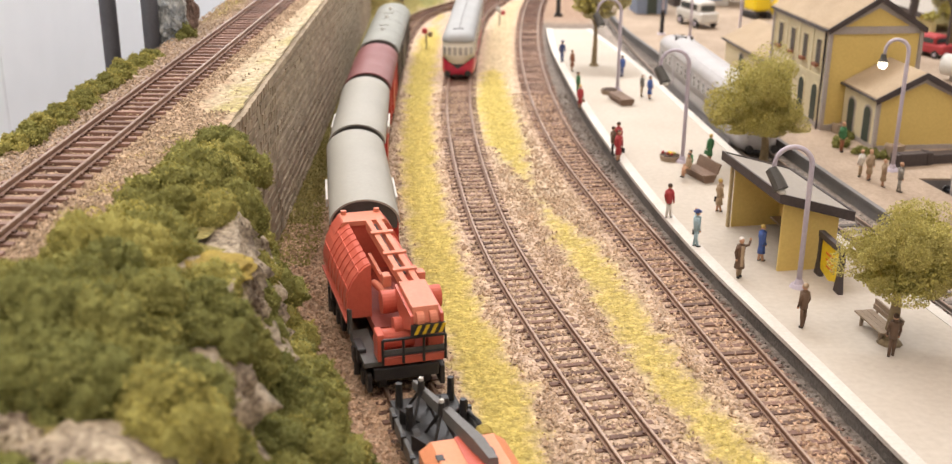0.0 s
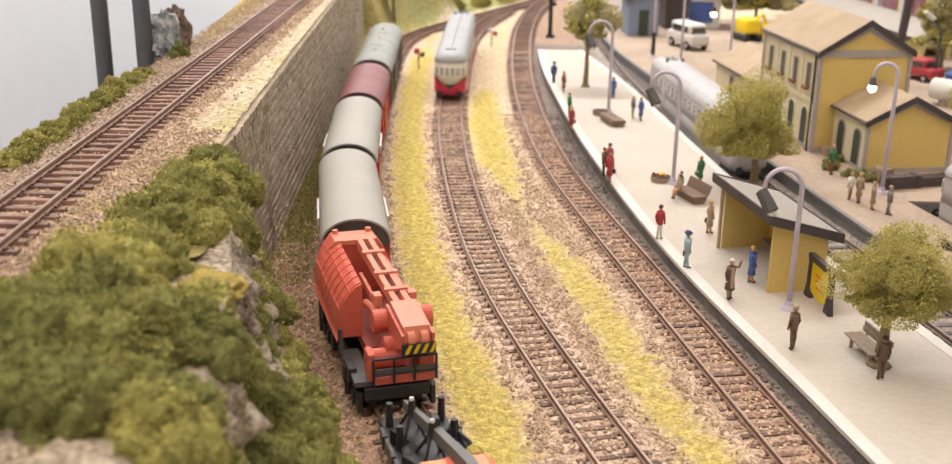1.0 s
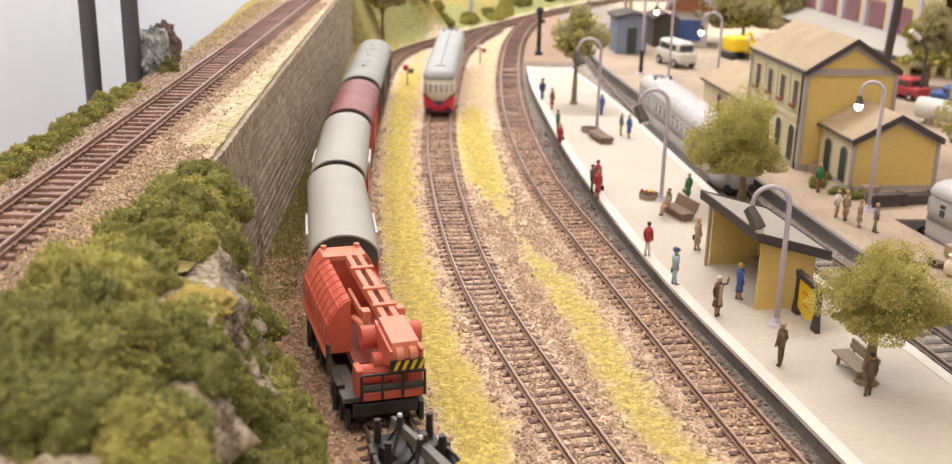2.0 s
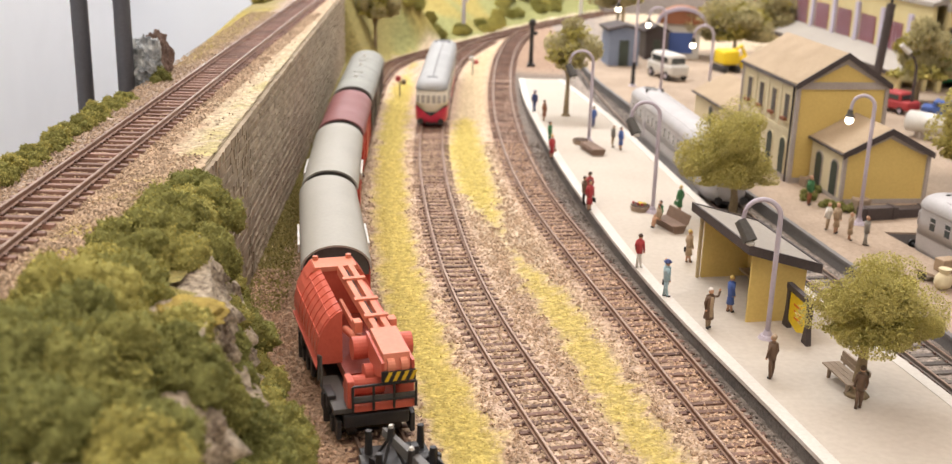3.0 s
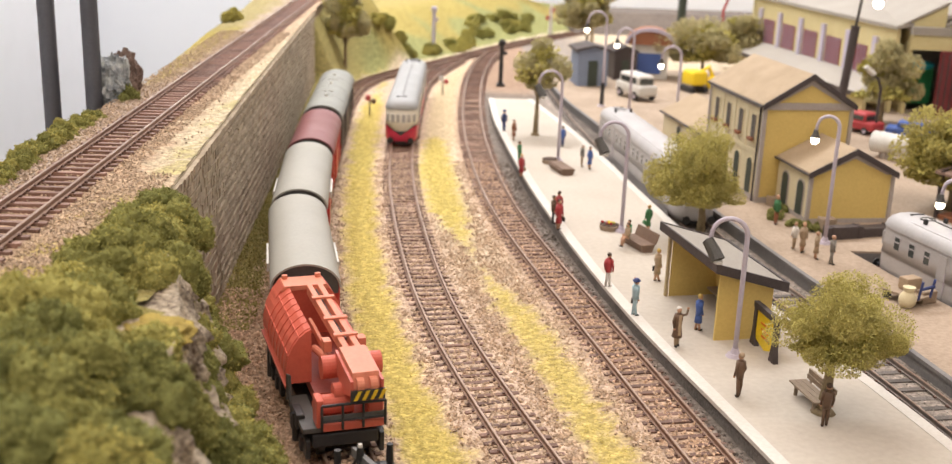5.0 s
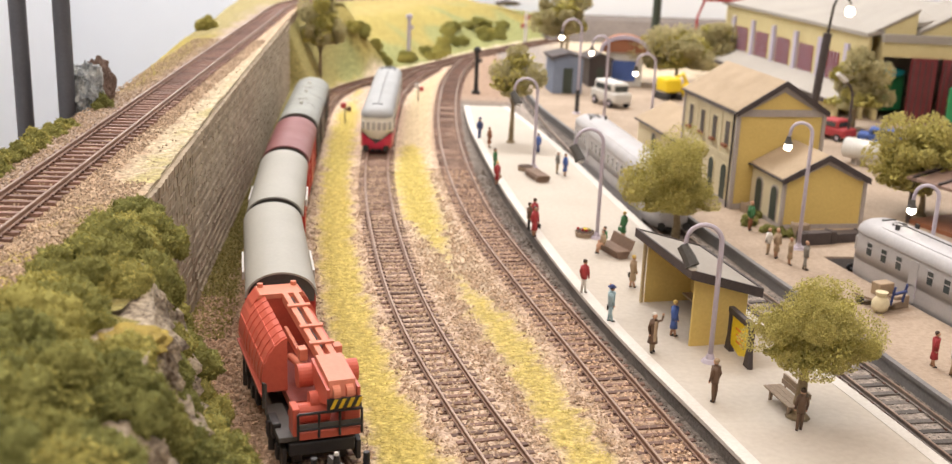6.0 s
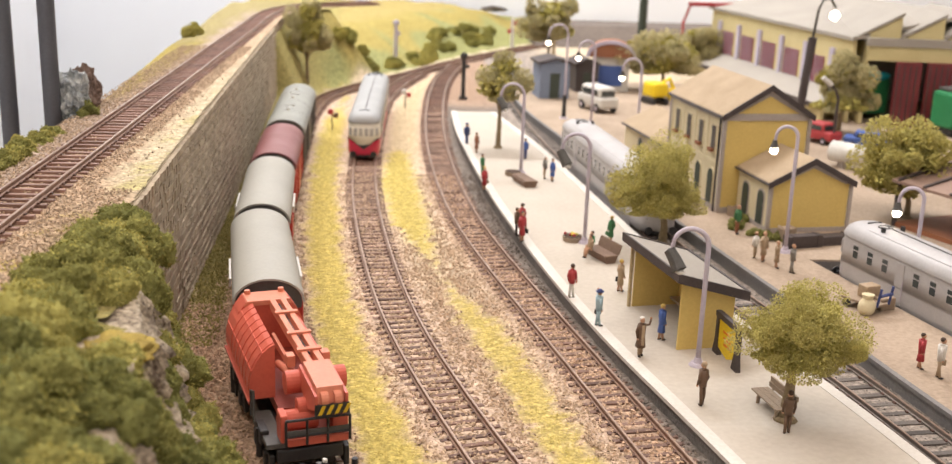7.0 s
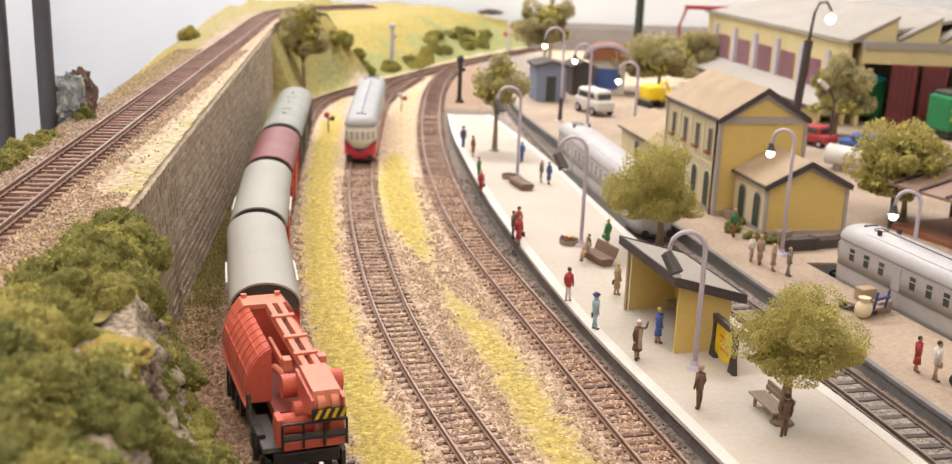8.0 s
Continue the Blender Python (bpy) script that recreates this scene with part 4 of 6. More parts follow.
# ---- station building ----
def rect_opening(t, nm, x, y, z0, z1, w, axis, m_frame, m_fill, arched=True, sill=True):
    """A framed opening on a wall that faces -x (axis 'x') or -y (axis 'y') at its outer plane."""
    n = 8
    top = arc(0, z1 - w / 2, w / 2, w / 2, 0, 180, n) if arched else [(w / 2, z1), (-w / 2, z1)]
    prof = [(w / 2, z0)] + top + [(-w / 2, z0)]
    big = [(p[0] * (1 + 2.4 / w), z0 - (0.0) if p[1] == z0 else p[1] + 1.1) for p in prof]
    for name, pr, a, b, m in (("window_frame", big, -0.55, 0.5, m_frame), ("opening", prof, -0.8, 0.3, m_fill)):
        bm = B()
        if axis == "x":
            prism(bm, [(y + p[0], p[1]) for p in pr], "x", x + a, x + b)
        else:
            prism(bm, [(x + p[0], p[1]) for p in pr], "y", y + a, y + b)
        part(name, bm, m, t)
    if sill:
        if axis == "x":
            part("sill", bx(B(), x - 1.8, x + 0.2, y - w / 2 - 1.4, y + w / 2 + 1.4, z0 - 1.3, z0), m_frame, t)
            part("glazing_bar", bx(B(), x - 1.0, x - 0.7, y - 0.3, y + 0.3, z0, z1 - 0.6), M_greenwood, t)
            part("flower_box", bx(B(), x - 3.4, x - 1.0, y - w / 2, y + w / 2, z0 - 0.4, z0 + 2.0, bev=0.2), SMALL["rust"], t)
        else:
            part("sill", bx(B(), x - w / 2 - 1.4, x + w / 2 + 1.4, y - 1.8, y + 0.2, z0 - 1.3, z0), m_frame, t)


def gable_house(t, x0, x1, y0, y1, z0, eave, ridge, wall_m, front_m, over=2.2, ends=(True, True)):
    """Walls and a saddle roof whose ridge runs along y."""
    xm = (x0 + x1) / 2
    part("wall", bx(B(), x0, x0 + 1.6, y0, y1, z0, eave), front_m, t)
    part("wall", bx(B(), x1 - 1.6, x1, y0, y1, z0, eave), front_m, t)
    for yy, on in ((y0, ends[0]), (y1 - 1.6, ends[1])):
        if on:
            part("gable_wall", prism(B(), [(x0 + 1.61, z0), (x1 - 1.61, z0), (x1 - 1.61, eave), (xm, ridge - 1.5), (x0 + 1.61, eave)], "y", yy, yy + 1.6), wall_m, t)
    k = (ridge - eave) / (xm - x0)
    for s in (-1, 1):
        xe = xm + s * (xm - x0 + over)
        prof = [(xm, ridge), (xe, eave - over * k), (xe, eave - over * k + 1.6), (xm, ridge + 1.6)]
        part("roof", prism(B(), prof, "y", y0 - over, y1 + (over if ends[1] else 0)), M_rooftile, t)
        part("bargeboard", prism(B(), [(xm, ridge - 2.2), (xe + s * 0.4, eave - over * k - 2.2), (xe + s * 0.4, eave - over * k + 2.0), (xm, ridge + 2.0)], "y", y0 - over - 0.9, y0 - over - 0.02), M_darktrim, t)
        part("gutter", tube(B(), [(xe + s * 0.6, y0 - over, eave - over * k + 0.3), (xe + s * 0.6, y1 + over, eave - over * k + 0.3)], 0.8, 8), M_darktrim, t)


def station():
    t = thing("station_building", 235, 759, 9, 6.9, "yellow two-storey station building with tan roof and annex", "building")
    W, D, E, R = 64, 102, 70, 90
    gable_house(t, 0, W, 0, D, 0, E, R, M_yellowwall, M_paleyellow)
    part("plinth", bx(B(), -0.7, W + 0.7, -0.7, D + 0.7, 0, 4), M_greystone, t)
    for x, y in ((0, 0), (W, 0), (0, D)):
        part("quoin", bx(B(), x - 1.3, x + 1.3, y - 1.3, y + 1.3, 4, E), M_greystone, t)
    part("string_course", bx(B(), 0, W, -0.9, 0.2, E - 3.6, E + 1.4), M_greystone, t)
    part("gable_trim", prism(B(), [(-1, E), (W / 2, R - 0.2), (W + 1, E), (W - 6, E), (W / 2, R - 6.2), (6, E)], "y", -0.8, 0.1), M_greystone, t)
    part("string_course", bx(B(), -0.8, 0.2, 0, D, 33, 36), M_paleyellow, t)
    part("string_course", bx(B(), -0.9, 0.2, 0, D, E - 4, E - 1), M_greystone, t)
    for k in range(4):
        y = 16 + 23.5 * k
        w = bpy.data.objects.new("window", None)
        scene.collection.objects.link(w)
        w.parent = t
        rect_opening(w, "window", 0, y, 42, 60, 7.4, "x", M_paleyellow, M_brownwindow, arched=False)
        d = bpy.data.objects.new("doorway", None)
        scene.collection.objects.link(d)
        d.parent = t
        rect_opening(d, "door", 0, y, 4, 29, 9, "x", M_paleyellow, M_greenwood, sill=False)
    for k in range(5):
        part("pilaster", bx(B(), -0.7, 0.1, 4.2 + 23.5 * k - 1, 4.2 + 23.5 * k + 1, 36, E - 4), M_paleyellow, t)
    part("downpipe", tube(B(), [(-1.6, 4, 0), (-1.6, 4, E - 3)], 0.7, 8), M_darktrim, t)
    # annex in front of the gable
    a0, a1, b0 = 14, 72, -52
    gable_house(t, a0, a1, b0, -1.0, 0, 34, 49, M_yellowwall, M_paleyellow, ends=(True, False))
    part("plinth", bx(B(), a0 - 0.6, a1 + 0.6, b0 - 0.6, -1, 0, 3), M_greystone, t)
    for x in (a0, a1):
        part("quoin", bx(B(), x - 1.2, x + 1.2, b0 - 1.2, b0 + 1.2, 3, 34), M_greystone, t)
    part("gable_trim", prism(B(), [(a0, 33), (43, 48.5), (a1, 33), (a1 - 5, 33), (43, 44), (a0 + 5, 33)], "y", b0 - 0.7, b0 + 0.1), M_greystone, t)
    for y in (-39, -15):
        d = bpy.data.objects.new("doorway", None)
        scene.collection.objects.link(d)
        d.parent = t
        rect_opening(d, "door", a0, y, 3, 26, 9, "x", M_greystone, M_greenwood, sill=False)
    # low wing behind
    gable_house(t, 1, 56, D, D + 110, 0, 26, 40, M_paleyellow, M_paleyellow)
    for k in range(2):
        d = bpy.data.objects.new("doorway", None)
        scene.collection.objects.link(d)
        d.parent = t
        rect_opening(d, "door", 1, D + 24 + 44 * k, 3, 20, 8, "x", M_greystone, M_greenwood, sill=False)
    return t


station()


def shelter():
    t = thing("platform_shelter", 141, 497, 9, 10, "open yellow platform shelter with a dark-edged sloping roof", "shelter")
    part("near_wall", prism(B(), [(0, 0), (27.8, 0), (27.8, 28.4), (0, 36.5)], "y", 0, 1.4), M_yellowwall, t)
    part("back_wall", bx(B(), 27.8, 29, 1.4, 64, 0, 28.2), M_yellowwall, t)
    part("far_wall", prism(B(), [(2, 0), (27.8, 0), (27.8, 28.2), (2, 36)], "y", 62.8, 64), M_yellowwall, t)
    part("corner_post", bx(B(), -0.6, 1.0, 62.4, 64.2, 0, 36.4), M_boards, t)
    top = prism(B(), [(-3.5, 37.8), (33, 27.3), (33, 29.0), (-3.5, 39.5)], "y", -3.5, 67)
    part("roof", top, M_depotgrey, t, "grey felt roof")
    part("fascia", prism(B(), [(-4.4, 35.6), (-3.5, 35.6), (-3.5, 40.3), (-4.4, 40.3)], "y", -4, 67.6), M_darktrim, t)
    part("fascia", prism(B(), [(-4.4, 35.6), (33.6, 24.8), (33.6, 29.6), (-4.4, 40.3)], "y", -4.5, -3.5), M_darktrim, t)
    part("fascia", prism(B(), [(-4.4, 35.6), (33.6, 24.8), (33.6, 29.6), (-4.4, 40.3)], "y", 67, 68), M_darktrim, t)
    part("fascia", bx(B(), 33.0, 34.0, -4, 67.6, 25.0, 29.6), M_darktrim, t)
    part("seat", bx(B(), 22, 27.6, 22, 60, 4.6, 5.6), M_wood, t)


shelter()


def board():
    t = thing("timetable_board", 161, 483, 9, 97, "dark wooden display board with a yellow notice", "board")
    for x in (-11, 11):
        part("support", prism(B(), [(x - 3.0, 0), (x + 3.0, 0), (x + 1.2, 8), (x + 1.2, 20), (x - 1.2, 20), (x - 1.2, 8)], "y", -1.2, 1.2), M_darktrim, t)
    part("header", bx(B(), -13, 13, -1.4, 1.4, 18.5, 21.5, bev=0.3), M_darktrim, t)
    n = part("notice", prism(B(), [(-9.4, 4.5), (-1, 1.5), (9.4, 4), (9.4, 18), (-9.4, 18)], "y", -0.5, 0.5), M_yellowplastic, t, "bright yellow notice with red marks")
    for k in range(3):
        part("red_mark", bx(B(), -5 + 1.2 * k, 3 + 0.8 * k, 0.5, 0.7, 7 + 3 * k, 8 + 3 * k), mat("orange_print", (0.75, 0.2, 0.02), rough=0.5, bump=0), n)


board()


# ---- lamps ----
def street_lamp(x, y, z, h, reach, rz, lit, label, black_foot=False, pole_m=None):
    t = thing("street_lamp", x, y, z, rz, label, "lamp", "station lamps")
    pm = pole_m or M_lampmetal
    r = reach / 2
    pts = [(0, 0, 0), (0, 0, h * 0.5), (0, 0, h - r)] + [(-r + r * math.cos(a), 0, h - r + r * math.sin(a)) for a in [math.pi * i / 12 for i in range(1, 13)]] + [(-reach - 0.4, 0, h - r - 4)]
    part("pole", tube(B(), pts, 1.25, 10, r1=1.0), pm, t, smooth=True)
    part("foot", cone(B(), 0, 0, 0, 1.6, 4.2, 3.2, 18), pm, t)
    part("foot_collar", cone(B(), 0, 0, 1.6, 4, 2.2, 1.6, 14), pm, t)
    if black_foot:
        part("base_column", cone(B(), 0, 0, 0, 24, 2.2, 1.9, 12), M_black, t)
    zz = h - r - 4
    head = B()
    cone(head, -reach - 0.5, 0, zz - 1.5, zz + 1.5, 2.0, 1.4, 14)
    if lit:
        part("lamp_head", cone(head, -reach - 0.5, 0, zz - 3.2, zz - 1.5, 3.0, 2.0, 16), M_darkgrey, t)
        part("bulb", ball(B(), (-reach - 0.5, 0, zz - 5.0), 2.7, 2), M_bulb, t, "glowing warm bulb", smooth=True)
    else:
        sh = B()
        tube(sh, [(-reach - 1.5, 0, zz + 1.5), (-reach + 1.4, -2.4, zz - 3), (-reach + 3.2, -4.4, zz - 6.6)], 2.7, 12, r1=3.5)
        part("lamp_shade", sh, M_darkgrey, t, "dark grey tilted lamp shade")
        part("shade_collar", ball(head, (-reach - 0.6, 0, zz + 0.5), (2.4, 2.4, 2.0), 2), M_darkgrey, t)
        part("bulb", ball(B(), (-reach + 3.5, -4.8, zz - 7.3), (2.2, 2.2, 1.3), 2), M_white, t)
    return t


L_lab = "lavender painted swan-neck platform lamp with a dark shade"
street_lamp(146, 478, 9.1, 66, 16, -8, False, L_lab)
street_lamp(126, 678, 9.1, 70, 17, -8, False, L_lab)
street_lamp(107, 872, 9.1, 72, 18, -5, False, L_lab)
LIT = "lavender swan-neck station lamp with a glowing bulb"
street_lamp(252, 663, 9.1, 80, 13, -20, True, LIT)
street_lamp(180, 1129, 9.1, 95, 19, 0, True, LIT, black_foot=True)
street_lamp(204, 1104, 9.1, 82, 16, 0, True, LIT)
street_lamp(227, 994, 9.1, 79, 17, 0, True, LIT)
street_lamp(306, 600, 0.5, 66, 13, -20, True, "cream swan-neck yard lamp with a glowing bulb")


def tall_lamp():
    t = thing("yard_lamp", 380, 1010, 9, 0, "tall dark yard lamp with a bright round bulb", "lamp")
    part("base_column", tube(B(), [(0, 0, 0), (7, 0, 101)], 3.6, 12, r1=4.0), M_darktrim, t)
    part("pole", tube(B(), [(7, 0, 101), (9.5, 0, 126), (13, 0, 135), (20, 0, 136), (25, 0, 128)], 1.3, 10), M_darkgrey, t, smooth=True)
    part("bulb", ball(B(), (25, 0, 121), 4.4, 3), M_bulb, t, "glowing round bulb", smooth=True)


tall_lamp()


# ---- vegetation ----
def flakes(centres, size, rng, flat=0.5):
    """Small bent leaf quads about the given points."""
    n = len(centres)
    a = rng.normal(size=(n, 3))
    a /= np.linalg.norm(a, axis=1)[:, None]
    b = np.cross(a, rng.normal(size=(n, 3)))
    b /= np.linalg.norm(b, axis=1)[:, None]
    s = size * (0.6 + 0.8 * rng.rand(n))[:, None]
    V = np.stack([centres - a * s, centres + b * s * 0.6, centres + a * s, centres - b * s * 0.6 + np.cross(a, b) * s * 0.4], 1).reshape(-1, 3)
    F = np.arange(4 * n).reshape(n, 4)
    return V, F


def child_raw(name, V, F, material, parent, smooth=False):
    ob = raw(name, V, F, material, smooth)
    ob.parent = parent
    return ob


def crown_points(rng, n, radii, lobes, shell=0.55, flat_bottom=True):
    L = rng.normal(size=(lobes, 3))
    L = L / np.linalg.norm(L, axis=1)[:, None] * (0.30 + 0.62 * rng.rand(lobes))[:, None]
    R = 0.16 + 0.24 * rng.rand(lobes)
    k = rng.randint(lobes, size=n)
    d = rng.normal(size=(n, 3))
    d = d / np.linalg.norm(d, axis=1)[:, None] * (shell + (1 - shell) * rng.rand(n) ** 0.6)[:, None]
    P = L[k] + d * R[k][:, None]
    if flat_bottom:
        P[:, 2] = np.where(P[:, 2] < -0.45, -0.45 + (P[:, 2] + 0.45) * 0.25, P[:, 2])
    return P * np.array(radii), L * np.array(radii)


def tree(x, y, z, trunk_h, centre, radii, n, leaf, label, seed, lobes=34, size=1.0, trunk_r=2.6, category="tree"):
    rng = np.random.RandomState(seed)
    t = thing("tree", x, y, z, 0, label, category, "model trees")
    cz = Vector(centre)
    P, L = crown_points(rng, n, radii, lobes)
    tr = B()
    tube(tr, [(0, 0, 0), (0.4, 0.2, trunk_h * 0.5), (cz.x * 0.2, cz.y * 0.2, trunk_h), (cz.x * 0.6, cz.y * 0.6, cz.z + radii[2] * 0.3)], trunk_r, 10, r1=trunk_r * 0.35)
    cone(tr, 0, 0, 0, 2.0, trunk_r * 1.7, trunk_r * 1.02, 10)
    part("trunk", tr, M_bark, t, smooth=True)
    for l in L[:9]:
        e = Vector(l) * 0.9 + cz
        s = Vector((cz.x * 0.2, cz.y * 0.2, trunk_h * (0.8 + 0.3 * rng.rand())))
        part("limb", tube(B(), [s, (s + e) / 2 + Vector((0, 0, 1.5)), e], trunk_r * 0.36, 6, r1=0.25), M_bark, t)
    V, F = flakes(P + np.array(centre), size, rng)
    child_raw("crown", V, F, leaf, t)
    tw, _ = crown_points(rng, n // 3, [r * 0.86 for r in radii], lobes, shell=0.2)
    V, F = flakes(tw + np.array(centre), size * 1.3, rng)
    child_raw("inner_crown", V, F, M_foliage[2], t)
    return t


TR = "light olive model tree with a fine leafy crown"
tree(168, 420, 9, 19, (3, 0, 37), (28, 25, 23), 52000, M_leaf, TR, 5, lobes=60, size=0.45, trunk_r=3.1)
tree(176, 676, 9, 24, (-7, -4, 39), (31, 28, 32), 40000, M_leaf, TR, 7, lobes=50, size=0.55, trunk_r=3.0)
tree(98, 974, 9, 38, (2, 0, 58), (26, 24, 26), 6000, M_leaf_grey, TR, 9, lobes=26, size=1.3)
tree(372, 752, 9, 18, (-2, 0, 37), (36, 31, 34), 15000, M_leaf, TR, 11, lobes=36, size=1.3)
tree(449, 1076, 9, 26, (0, 0, 44), (40, 34, 38), 10000, M_leaf_grey, TR, 13, lobes=26, size=1.7)
tree(-92, 1285, 6, 40, (2, 0, 66), (27, 25, 36), 9000, M_leaf_grey, "greyish green model tree on the grass slope", 15, lobes=26, size=1.6)
tree(330, 1330, 9, 26, (0, 0, 40), (52, 40, 34), 8000, M_leaf_grey, TR, 17, lobes=30, size=2.0)
tree(205, 1440, 5, 40, (0, 0, 72), (42, 36, 40), 8000, M_leaf_grey, "tall autumn olive model tree", 19, lobes=26, size=2.0)
tree(420, 1480, 9, 20, (0, 0, 36), (42, 36, 30), 5000, M_leaf_grey, TR, 21, lobes=22, size=2.0)
tree(540, 830, 9, 20, (0, 0, 36), (32, 30, 30), 5000, M_leaf, TR, 23, lobes=22, size=1.6)


def puff_shapes(count, sub):
    """Lumpy foam puffs of unit size, as arrays to build bushes from."""
    out = []
    for k in range(count):
        b = bmesh.new()
        bmesh.ops.create_icosphere(b, subdivisions=sub, radius=1)
        o = Vector((k * 7.3, k * 3.1, k * 5.7))
        V = []
        for v in b.verts:
            c = v.co
            V.append(c * (1 + 0.30 * noise.noise(c * 1.6 + o) + 0.20 * noise.noise(c * 3.6 + o) + 0.20 * noise.noise(c * 8 + o) + 0.14 * noise.noise(c * 17 + o)))
        b.verts.index_update()
        out.append((np.array(V), np.array([[v.index for v in f.verts] for f in b.faces])))
        b.free()
    return out


PUFFS, PUFFS_FAR = puff_shapes(6, 4), puff_shapes(4, 3)


def bush(x, y, z, r, seed, mi, label="dark green foam foliage bush"):
    rng = np.random.RandomState(seed)
    t = thing("bush", x, y, z, rng.rand() * 360, label, "bush", "foam bushes")
    R = np.array(r)
    big = y < 480 and R.mean() > 7
    kinds = PUFFS if big else PUFFS_FAR
    m = 15 if big else 5
    Vs, Fs, n0 = [], [], 0
    P = []
    for k in range(m):
        V, F = kinds[rng.randint(len(kinds))]
        a = rng.rand() * 6.28
        c, q = math.cos(a), math.sin(a)
        V = np.c_[V[:, 0] * c - V[:, 1] * q, V[:, 0] * q + V[:, 1] * c, V[:, 2]]
        d, up = k * 2.4, (k + 0.5) / m
        rim = 0.72 * math.sqrt(max(0.0, 1 - up * up))
        off = np.array([rim * math.cos(d), rim * math.sin(d), 0.15 + 0.72 * up]) + rng.normal(size=3) * 0.07
        W = (V * (0.30 + 0.16 * rng.rand() if big else 0.46) + off) * R
        Vs.append(W), Fs.append(F + n0)
        n0 += len(W)
    A = np.concatenate(Vs)
    # the dark core paints the shade seen between the leaf clumps
    child_raw("core", A, np.concatenate(Fs), M_shadecores[mi], t, smooth=True)
    n = int(13 * (R[0] * R[1] + R[0] * R[2] + R[1] * R[2])) + 120
    P = A[rng.randint(len(A), size=n)] * (1 + 0.04 * rng.rand(n, 1)) + rng.normal(size=(n, 3)) * 0.25
    V, F = flakes(P, 0.5 if y < 900 else 1.4, rng)
    child_raw("foliage", V, F, M_foliage[mi], t)
    return t


def bushes():
    rng = random.Random(4)
    spots = []
    # crest of the cliff, from the wall's end towards the viewer
    for x, y, z, r in ((-100, 420, 82, 12), (-92, 402, 80, 13), (-98, 393, 84, 10), (-88, 384, 79, 12), (-97, 370, 85, 12), (-84, 362, 76, 12), (-100, 346, 86, 12), (-88, 342, 83, 12),
                       (-104, 320, 86, 12), (-95, 306, 86, 11), (-112, 296, 86, 12), (-100, 285, 86, 13), (-88, 288, 80, 10), (-108, 268, 86, 13), (-94, 264, 86, 13), (-82, 272, 80, 10),
                       (-104, 246, 86, 13), (-90, 242, 84, 13), (-116, 255, 86, 12), (-112, 232, 86, 12), (-98, 226, 86, 11), (-80, 246, 80, 11), (-124, 240, 86, 10), (-85, 258, 83, 11), (-77, 236, 80, 11), (-86, 222, 83, 10), (-74, 222, 80, 10), (-70, 300, 80, 7), (-74, 288, 83, 9), (-74, 276, 83, 9), (-71, 262, 81, 10), (-69, 248, 81, 10), (-67, 233, 81, 10), (-66, 214, 79, 10), (-92, 188, 82, 10), (-112, 192, 84, 11), (-74, 186, 78, 10), (-128, 218, 86, 11)):
        spots.append((x, y, z, r))
    for x, y, z, r in ((-76, 340, 44, 12), (-66, 330, 30, 13), (-72, 316, 48, 10), (-58, 312, 32, 14), (-50, 296, 20, 15), (-60, 290, 46, 12), (-46, 276, 24, 15),
                       (-84, 392, 36, 10), (-76, 382, 18, 10), (-72, 360, 14, 9), (-92, 416, 42, 9), (-90, 424, 16, 9), (-62, 352, 6, 7), (-56, 336, 8, 9), (-44, 318, 6, 9), (-58, 300, 44, 12), (-52, 284, 40, 12), (-63, 324, 38, 11), (-48, 268, 36, 13), (-42, 256, 14, 14), (-55, 262, 50, 10), (-70, 330, 60, 8), (-86, 398, 56, 9), (-64, 284, 62, 8), (-66, 306, 58, 8), (-62, 240, 56, 10), (-56, 236, 34, 12), (-50, 246, 48, 10), (-78, 352, 60, 8)):
        spots.append((x, y, z, r))
    for i, (x, y, z, r) in enumerate(spots):
        edge = float(np.interp(y, [180, 260, 300, 340, 400, 430], [-139, -121, -113, -109, -108, -113]))
        if i in (3, 15) or (z > 70 and (math.hypot(x + 74, y - 302) < 11 or x - r * 0.5 < edge)) or (z > 40 and math.hypot(x + 68, y - 248) < 10):
            continue
        k = rng.uniform(0.85, 1.35)
        bush(x, y, z, (r * k, r * k * rng.uniform(0.85, 1.15), r * k * rng.uniform(0.9, 1.4)), 100 + i, rng.choice((0, 0, 1, 1, 2)))
    # low hedge along the outer edge
    for i in range(20):
        y = 418 + i * 9.5
        bush(-178 + rng.uniform(-2.5, 2.5), y, 86.5, (6.2, 6.6, 6.6 if i < 16 else 5), 200 + i, 1 if i % 3 else 2, "olive green foam hedge bush")
    for i, (x, y) in enumerate(((-189, 1085), (-184, 1100), (-190, 1124))):
        bush(x, y, 87, (6, 6, 7), 240 + i, 2)
    for i in range(16):
        x, y = rng.uniform(-70, 60), 0
        y = float(np.interp(x, T1.x[T1.y > 1200], T1.y[T1.y > 1200])) + rng.uniform(70, 130)
        z = float(hill(np.array([x]), np.array([y]))[0])
        bush(x, y, z - 2, (12, 10, 9), 260 + i, rng.choice((1, 1, 2)))
    for i in range(16):
        x = rng.uniform(40, 170)
        y = float(np.interp(x, T1.x[T1.y > 1200], T1.y[T1.y > 1200])) + rng.uniform(85, 200)
        bush(x, y, float(hill(np.array([x]), np.array([y]))[0]) - 2, (14, 11, 9), 290 + i, rng.choice((1, 1, 2)))


bushes()


